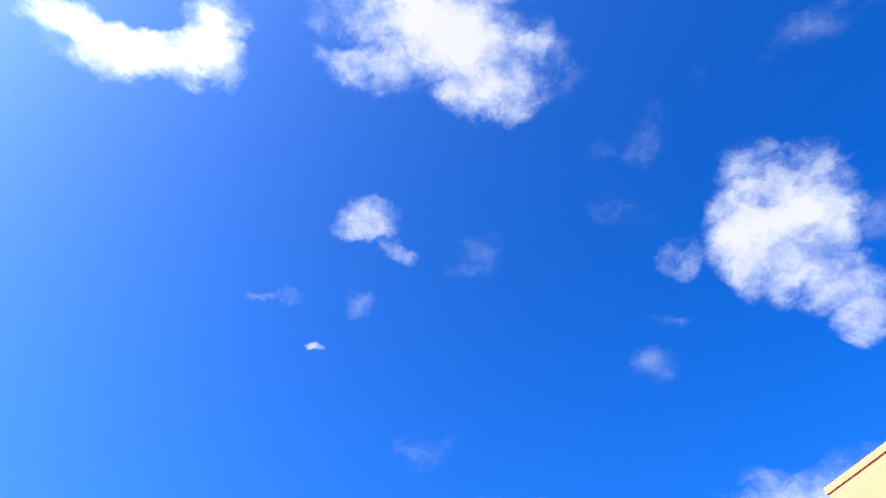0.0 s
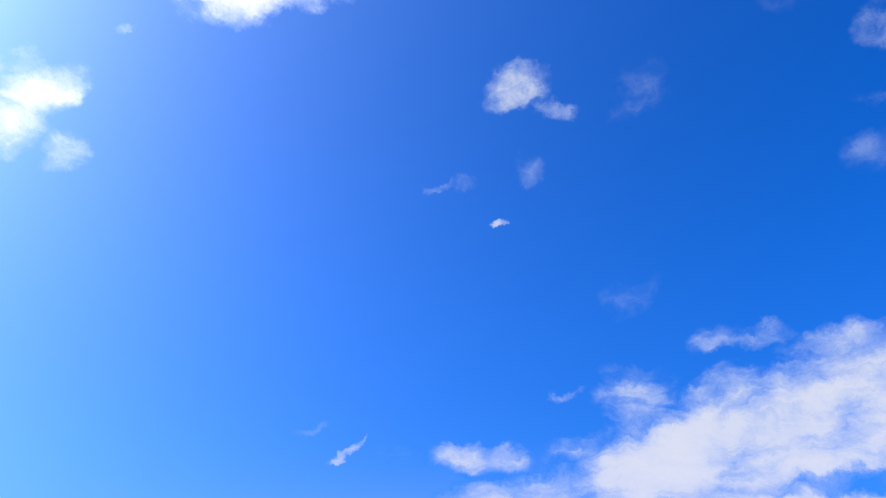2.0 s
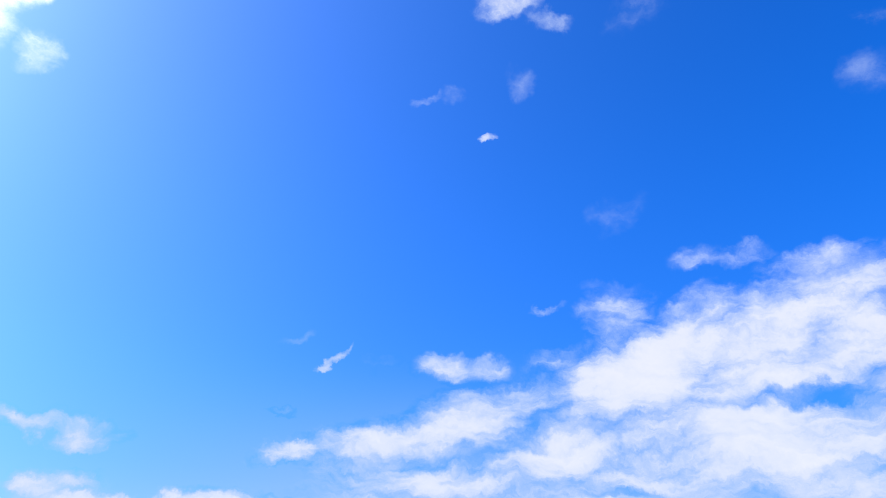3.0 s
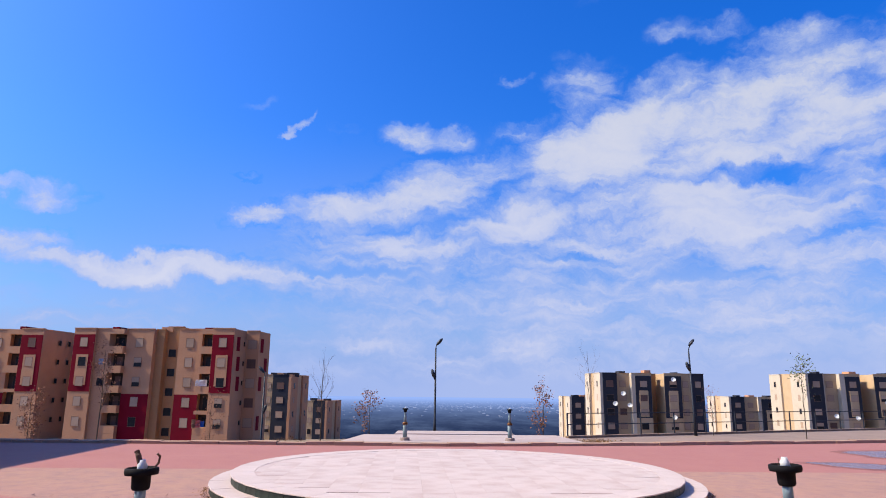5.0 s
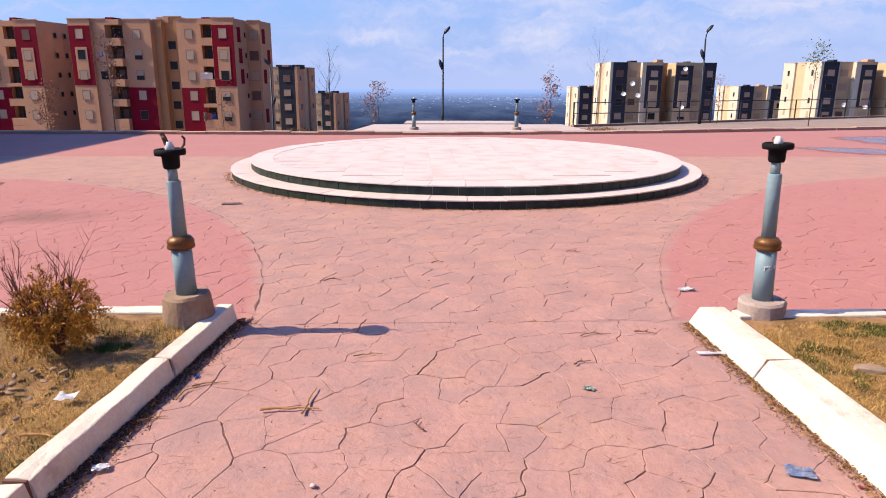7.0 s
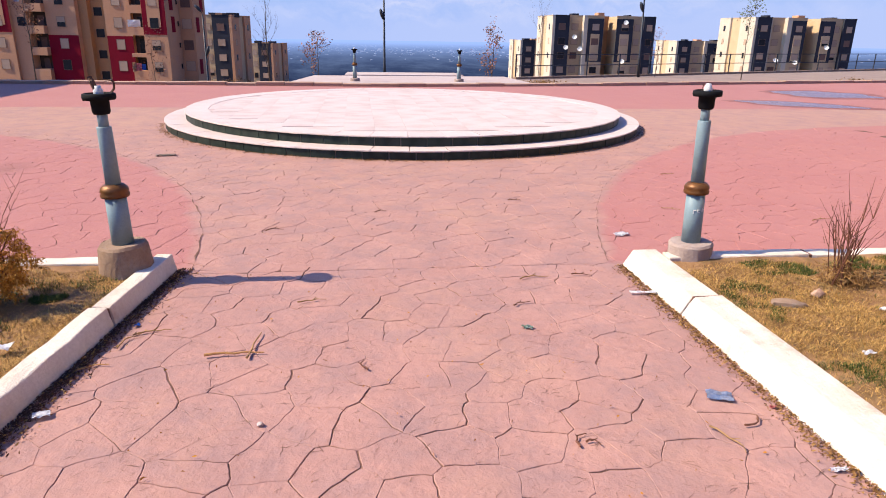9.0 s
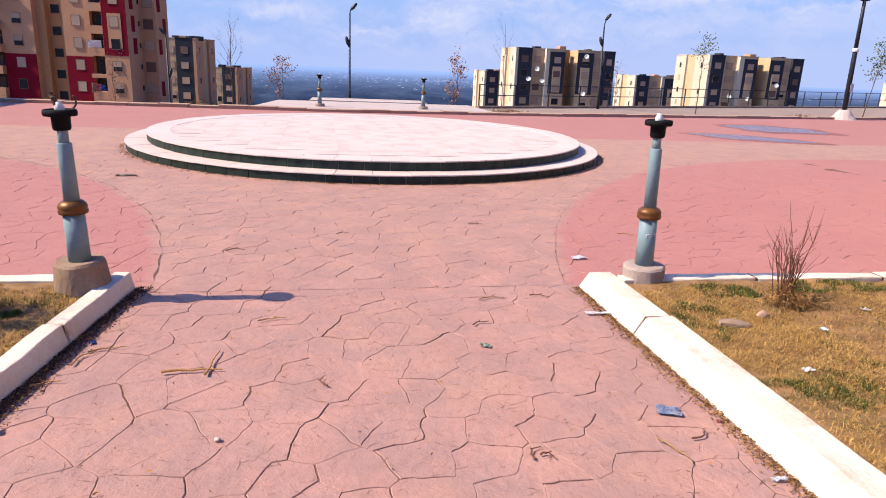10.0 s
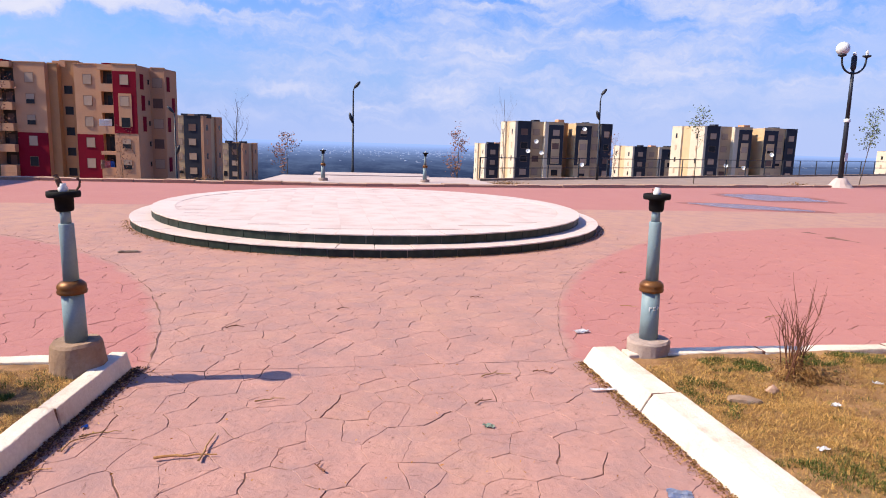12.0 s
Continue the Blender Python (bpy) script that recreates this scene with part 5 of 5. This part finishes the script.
scrap("flattened_carton", 2.005, 5.53, PAVE_Z, 0.15, 0.07, M_PAPER, "flattened grey-white carton lying on the paving", 3, crumple=0.025, turn=10)
scrap("wrapper", 0.625, 3.61, PAVE_Z, 0.075, 0.04, M_GREENCAN, "small green and white wrapper", 4, crumple=0.015, turn=-30)
scrap("bottle_top", -1.806, 3.852, PAVE_Z, 0.035, 0.03, M_CAP, "small blue plastic bottle top", 5, crumple=0.012)
scrap("paper_scrap", -1.936, 2.832, PAVE_Z + 0.012, 0.075, 0.06, M_PAPER, "white paper scrap beside the kerb", 6, crumple=0.012, turn=20)
scrap("plastic_scrap", 1.64, 2.57, PAVE_Z, 0.045, 0.02, M_REDSCRAP, "small red plastic scrap", 7, crumple=0.01)
scrap("paper_scrap", 1.62, 2.06, PAVE_Z, 0.08, 0.03, M_PAPER, "white paper scrap beside the kerb", 8, crumple=0.02)
scrap("paper_scrap", 2.93, 3.42, 0.125, 0.045, 0.04, M_PAPER, "white paper scrap in the grass", 9, crumple=0.03)
scrap("paper_scrap", 2.38, 2.87, 0.125, 0.07, 0.035, M_PAPER, "white paper scrap in the dry grass", 10, crumple=0.02)
scrap("paper_scrap", 3.55, 3.75, 0.125, 0.06, 0.05, M_PAPER, "white paper scrap in the dry grass", 12, crumple=0.03)
scrap("foil_tray", -2.348, 3.365, 0.12, 0.11, 0.08, M_PAPER, "crushed white foil tray on the soil", 11, crumple=0.03)
scrap("flattened_carton", -3.2, 9.88, 0.014, 0.28, 0.12, M_PALE, "flattened grey carton near the platform", 13, crumple=0.018, turn=8)


def twig(x, y, turn, length, mat, label, seed, bend=0.06, thick=0.006, fork=True):
    rr = random.Random(seed)
    pts = [(length * (k / 6 - 0.5), bend * math.sin(k / 6 * 3.1) + rr.uniform(-0.006, 0.006), PAVE_Z + thick + rr.uniform(0, 0.01)) for k in range(7)]
    bm = tube(pts, [thick * (1 - 0.1 * k) for k in range(7)], 6)
    if fork:
        tube([pts[3], (pts[3][0] + length * 0.16, pts[3][1] + length * 0.12, PAVE_Z + 0.02)], [thick * 0.7, thick * 0.3], 5, bm)
    ob = part("twig", bm, mat)
    ob.matrix_basis = pose(x, y, 0, 0, 0, turn)
    return tagged(ob, label, "twig", "fallen twigs")


M_REED = material("dry_reed", (0.318, 0.189, 0.0834), (0.227, 0.121, 0.0531), 25, 0.85, 0.3)
for x, y, turn, length, bend in ((-1.78, 3.62, 66, 0.2, 0.03), (-1.68, 3.73, 12, 0.22, 0.03), (1.25, 2.32, -72, 0.22, 0.02), (0.58, 2.38, 60, 0.11, 0.03), (0.62, 2.35, -30, 0.07, 0.02),
                                 (1.45, 2.46, 40, 0.14, -0.03), (0.9, 4.47, 8, 0.24, 0.04), (-1.2, 5.9, 10, 0.16, 0.04), (0.68, 3.98, 25, 0.14, 0.02), (1.28, 4.5, -10, 0.16, 0.02), (-0.2, 6.5, 20, 0.13, 0.03), (1.3, 6.9, -20, 0.15, 0.02), (2.9, 6.4, -25, 0.2, 0.03), (3.7, 8.2, 5, 0.2, 0.03),
                                 (4.3, 5.9, 15, 0.25, 0.02), (-0.75, 4.15, 12, 0.2, 0.01), (-0.4, 3.2, 100, 0.12, 0.02)):
    twig(x, y, turn, length, M_REED if length > 0.19 else M_TWIG, "dry brown twig lying on the paving", int(x * 97 + y * 31), bend, 0.0055)

M_PALEREED = material("pale_reed", (0.394, 0.205, 0.0758), (0.303, 0.144, 0.0531), 25, 0.85, 0.3)
twig(-1.87, 3.30, 20, 0.16, M_PALEREED, "tuft of dry straw lying beside the kerb", 8, 0.03, 0.005)
bed_reed = twig(-2.27, 2.94, -8, 0.2, M_PALEREED, "pale dry reed lying on the bed's straw", 9, 0.02, 0.008, False)
bed_reed.location.z = 0.11
twig(-1.14, 3.39, 3, 0.33, M_PALEREED, "pale dry reed lying on the paving", 5, 0.008, 0.0085, False)
twig(-1.04, 3.50, 84, 0.34, M_REED, "brown dry reed lying across another", 6, 0.01, 0.0075, False)
M_WET = material("damp_concrete", (0.182, 0.0682, 0.0606), (0.25, 0.106, 0.0872), 1.2, 0.75, 0.3, 30)
M_WATER = material("standing_water", (0.197, 0.114, 0.114), (0.152, 0.0834, 0.0834), 1.5, 0.26, 0.0)
for cx, cy, turn, a, b, seed in ((15.2, 20.9, -21, 1.6, 1.3, 1), (12.0, 17.6, -33, 1.5, 0.7, 2)):
    pts = []
    for k in range(48):
        q = 2 * math.pi * k / 48
        f = 1 + 0.3 * noise.noise((math.cos(q) * 1.5 + seed * 5, math.sin(q) * 1.5, seed)) + 0.1 * noise.noise((math.cos(q) * 5, math.sin(q) * 5, seed))
        pts.append((a * f * math.cos(q), b * f * math.sin(q)))
    rim = part("wet_patch", prism([(1.25 * u + 0.1, 1.35 * v - 0.06) for u, v in pts], -0.005, 0.003), M_WET)
    rim.matrix_basis = pose(cx, cy, 0.0, 0, 0, turn)
    tagged(rim, "damp dark rim of a drying puddle", "stain", kind="structure")
    ob = part("puddle", prism(pts, -0.005, 0.007), M_WATER)
    ob.matrix_basis = pose(cx, cy, 0.0, 0, 0, turn)
    tagged(ob, "shallow puddle on the rosy paving", "puddle", kind="structure")

def along(q, x, slope, spread, far):
    """A spot beside a kerb that starts at x and runs slightly askew."""
    y = q.uniform(0.8, far)
    return x + slope * (y - far) + (abs(q.gauss(0, spread)) if spread > 0 else -abs(q.gauss(0, spread))), y


# debris that gathers along the kerbs
def debris(name, seed, count, place, mat, label):
    rr = random.Random(seed)
    verts, faces = [], []
    for _ in range(count):
        x, y = place(rr)
        a, l, w = rr.uniform(0, 6.283), rr.uniform(0.003, 0.014), rr.uniform(0.001, 0.003)
        z = PAVE_Z + rr.uniform(0.0, 0.012)
        c, s_ = math.cos(a), math.sin(a)
        i = len(verts)
        verts += [(x - c * l, y - s_ * l, z), (x - s_ * w, y + c * w, z + 0.008), (x + c * l, y + s_ * l, z + rr.uniform(0, 0.012)), (x + s_ * w, y - c * w, z)]
        faces.append((i, i + 1, i + 2, i + 3))
    return tagged(raw(name, verts, faces, mat), label, "debris", kind="stuff")


debris("dead_leaves", 1, 5200, lambda q: along(q, -1.80, LEFT_SKEW, 0.05, 4.88), M_DEAD, "dark dead leaves and dirt gathered along the kerb")
debris("dead_leaves", 2, 900, lambda q: along(q, -1.80, LEFT_SKEW, 0.07, 4.88), M_STRAW, "straw and dead leaves along the kerb")
debris("dead_leaves", 3, 3400, lambda q: along(q, 1.69, -0.003, -0.045, 4.7), M_BROWNLEAF, "straw and dry leaves along the sunny kerb")
debris("dead_leaves", 4, 420, lambda q: (q.uniform(-7, 8), q.uniform(4.9, 12)), M_DEAD, "stray dead leaves scattered on the paving")
debris("dead_leaves", 5, 160, lambda q: (q.uniform(-1.6, 1.5), q.uniform(1, 4.8)), M_DRY, "stray dry leaves scattered on the walkway")


def round_foot(q):
    a, d = q.uniform(3.3, 6.1), R1 + 0.03 + abs(q.gauss(0, 0.07))
    return PX + d * math.cos(a), PY + d * math.sin(a)


debris("dead_leaves", 6, 2600, round_foot, M_BROWNLEAF, "dry leaves gathered round the platform's foot")

# cracks along the rims of the rosy fields
for cx, cy, reach_, first, last, thick in ((-10.55, 4.15, 8.87, 4.3, 59.5, 0.004), (11.99, 2.65, 10.6, 168.2, 126.0, 0.0012)):
    verts, faces = [], []
    for k in range(130):
        a = radians(first + (last - first) * k / 129)
        d = reach_ + 0.03 * noise.noise((k * 0.21, cx, 4)) + 0.012 * noise.noise((k * 0.9, 2, cx))
        half = max(0.0008, thick + 0.009 * noise.noise((k * 0.4, 5, cx)))
        for e in (-half, half):
            verts.append((cx + (d + e) * math.cos(a), cy + (d + e) * math.sin(a), 0.0155))
        if k:
            i = 2 * k
            faces.append((i - 2, i - 1, i + 1, i))
    tagged(raw("joint_crack", verts, faces, M_JOINT), "dark crack where two paving colours meet", "crack", kind="structure")

# short creases that the stamping left inside the stones
rc = random.Random(91)
verts, faces = [], []
for k in range(2600):
    y = 1.0 + 10.5 * rc.random() ** 1.3
    x = rc.uniform(-1.7, 1.6) if y < 4.75 else rc.uniform(-7.0, 8.5)
    if math.hypot(x - PX, y - PY) < R1 + 0.2 or 4.6 < y < 4.95:
        continue
    a, span, half = rc.gauss(0.5, 0.7), rc.uniform(0.02, 0.11), rc.uniform(0.0006, 0.0017) * (1 + max(0, y - 5) * 0.3)
    for q in range(5):
        f = q / 4 - 0.5
        side = 0.3 * span * noise.noise((k * 3.1, q * 0.6, 2))
        px, py = x + math.cos(a) * f * span - math.sin(a) * side, y + math.sin(a) * f * span + math.cos(a) * side
        w = half * (1 - abs(f) * 1.7)
        for e in (-w, w):
            verts.append((px - math.sin(a) * e, py + math.cos(a) * e, 0.0118))
        if q:
            i = len(verts) - 4
            faces.append((i, i + 1, i + 3, i + 2))
tagged(raw("paving_creases", verts, faces, M_JOINT), "short dark creases stamped into the paving", "crease", kind="stuff")

# ---- laundry and clutter on the red block's balconies ----
for k, (cx, row, w, h, mat) in enumerate(((-0.306, 2, 1.6, 0.9, M_PAPER), (-0.306, 4, 0.7, 1.0, M_REDSCRAP), (-0.300, 4, 0.5, 0.8, M_CAP), (-0.312, 4, 0.5, 1.2, M_STONE), (-0.438, 2, 1.0, 1.1, M_SLATE), (-0.44, 1, 0.6, 0.8, M_BLUE))):
    z = 9.8 - 0.55 - row * 2.79 - 1.45
    o = scrap("laundry", s(cx), YA - 0.22, z, w, h, mat, "washing hung out over a balcony", 40 + k, "laundry", 0.12, thick=0.02)
    o.matrix_basis = pose(s(cx), YA - 0.25, z, 90, 0, 0)

# ---- stamped paving, cell by cell ----
def clip(poly, nx, ny, d):
    """The part of a polygon where nx*x + ny*y <= d."""
    out = []
    for (ax, ay), (bx, by) in zip(poly, poly[1:] + poly[:1]):
        fa, fb = nx * ax + ny * ay - d, nx * bx + ny * by - d
        if fa <= 0:
            out.append((ax, ay))
        if fa * fb < 0:
            q = fa / (fa - fb)
            out.append((ax + (bx - ax) * q, ay + (by - ay) * q))
    return out


GAP, PITCH = 0.0075, 0.295
rnd = random.Random(77)
seeds = {}
for j in range(0, 50):
    for i in range(-29, 36):
        x = (i + (0.5 if j % 2 else 0)) * PITCH
        y = 0.3 + j * PITCH * 0.866
        seeds[i, j] = (x + rnd.uniform(-0.42, 0.42) * PITCH, y + rnd.uniform(-0.4, 0.4) * PITCH)
cells = []
for (i, j), (x, y) in seeds.items():
    way_in = -2.7 < x < 1.95 and 0.6 < y < 5.1
    field_in = -7.8 < x < 9.8 and 4.5 < y < 12.6 and math.hypot(x - PX, y - PY) > R1 - 0.1
    if not (way_in or field_in):
        continue
    poly = [(x - 0.5, y - 0.5), (x + 0.5, y - 0.5), (x + 0.5, y + 0.5), (x - 0.5, y + 0.5)]
    for dj in (-2, -1, 0, 1, 2):
        for di in (-2, -1, 0, 1, 2):
            other = seeds.get((i + di, j + dj))
            if other is None or (di == 0 and dj == 0):
                continue
            nx, ny = other[0] - x, other[1] - y
            width = (0.05, 0.4, 0.8, 0.1, 1.0, 0.3)[int(abs((x + other[0]) * 371 + (y + other[1]) * 977)) % 6]
            n = math.hypot(nx, ny)
            nx, ny = nx / n, ny / n
            poly = clip(poly, nx, ny, nx * (x + other[0]) / 2 + ny * (y + other[1]) / 2 - GAP * width / 2)
    wavy = []
    for (ax, ay), (bx, by) in zip(poly, poly[1:] + poly[:1]):
        cut = 5 if math.hypot(bx - ax, by - ay) > 0.07 else 1
        for k in range(cut):
            px, py = ax + (bx - ax) * k / cut, ay + (by - ay) * k / cut
            v = noise.noise_vector((px * 9, py * 9, 0.5))
            w = noise.noise_vector((px * 31, py * 31, 4.5))
            wavy.append((px + v.x * 0.02 + w.x * 0.007, py + v.y * 0.02 + w.y * 0.007))
    for use, sides in ((way_in, ((1, 0, 1.75), (-1, LEFT_SKEW, 0.02 - LEFT_X + LEFT_SKEW * LEFT_Y), (0, 1, 4.787))), (field_in, ((0, -1, -4.793),))):
        piece = wavy
        for nx, ny, d in sides:
            piece = clip(piece, nx, ny, d) if piece else piece
        if use and len(piece) > 2:
            area = 0.5 * abs(sum(q[0] * u[1] - u[0] * q[1] for q, u in zip(piece, piece[1:] + piece[:1])))
            if area > 0.0015:
                cells.append((sum(q[0] for q in piece) / len(piece), sum(q[1] for q in piece) / len(piece), piece))


def cell_shape(x, y, poly, top):
    """A low slab with a chamfered rim: verts and faces about the world's origin."""
    n = len(poly)
    mx, my = sum(p[0] for p in poly) / n, sum(p[1] for p in poly) / n
    verts = [(px, py, -0.004) for px, py in poly] + [(px, py, top - 0.0025) for px, py in poly]
    verts += [(mx + (px - mx) * 0.982, my + (py - my) * 0.982, top) for px, py in poly]
    faces = [tuple(range(2 * n, 3 * n))]
    for a in range(n):
        b = (a + 1) % n
        faces += [(a, b, n + b, n + a), (n + a, n + b, 2 * n + b, 2 * n + a)]
    return verts, faces


joint = part("joint_bed", prism([(left_border(0.95) - 0.02, 0.95), (1.75, 0.95), (1.75, 4.79), (9.9, 4.79), (9.9, 12.4), (-7.9, 12.4), (-7.9, 4.79), (-1.83, 4.79)], -0.02, 0.004), M_JOINT, plaza)
near, far_v, far_f = 0, [], []
for x, y, poly in sorted(cells, key=lambda c: c[1]):
    top = 0.0095 + rnd.uniform(-0.001, 0.001)
    verts, faces = cell_shape(x, y, poly, top)
    if near < 295 and abs(x) < 2.6 and y < 7.6:
        near += 1
        raw("paving_stone", verts, faces, M_PAVE, plaza)
    else:
        o = len(far_v)
        far_v += verts
        far_f += [tuple(o + q for q in f) for f in faces]
rest = raw("paving_stones", far_v, far_f, M_PAVE, plaza)
rest["kind"] = "stuff"
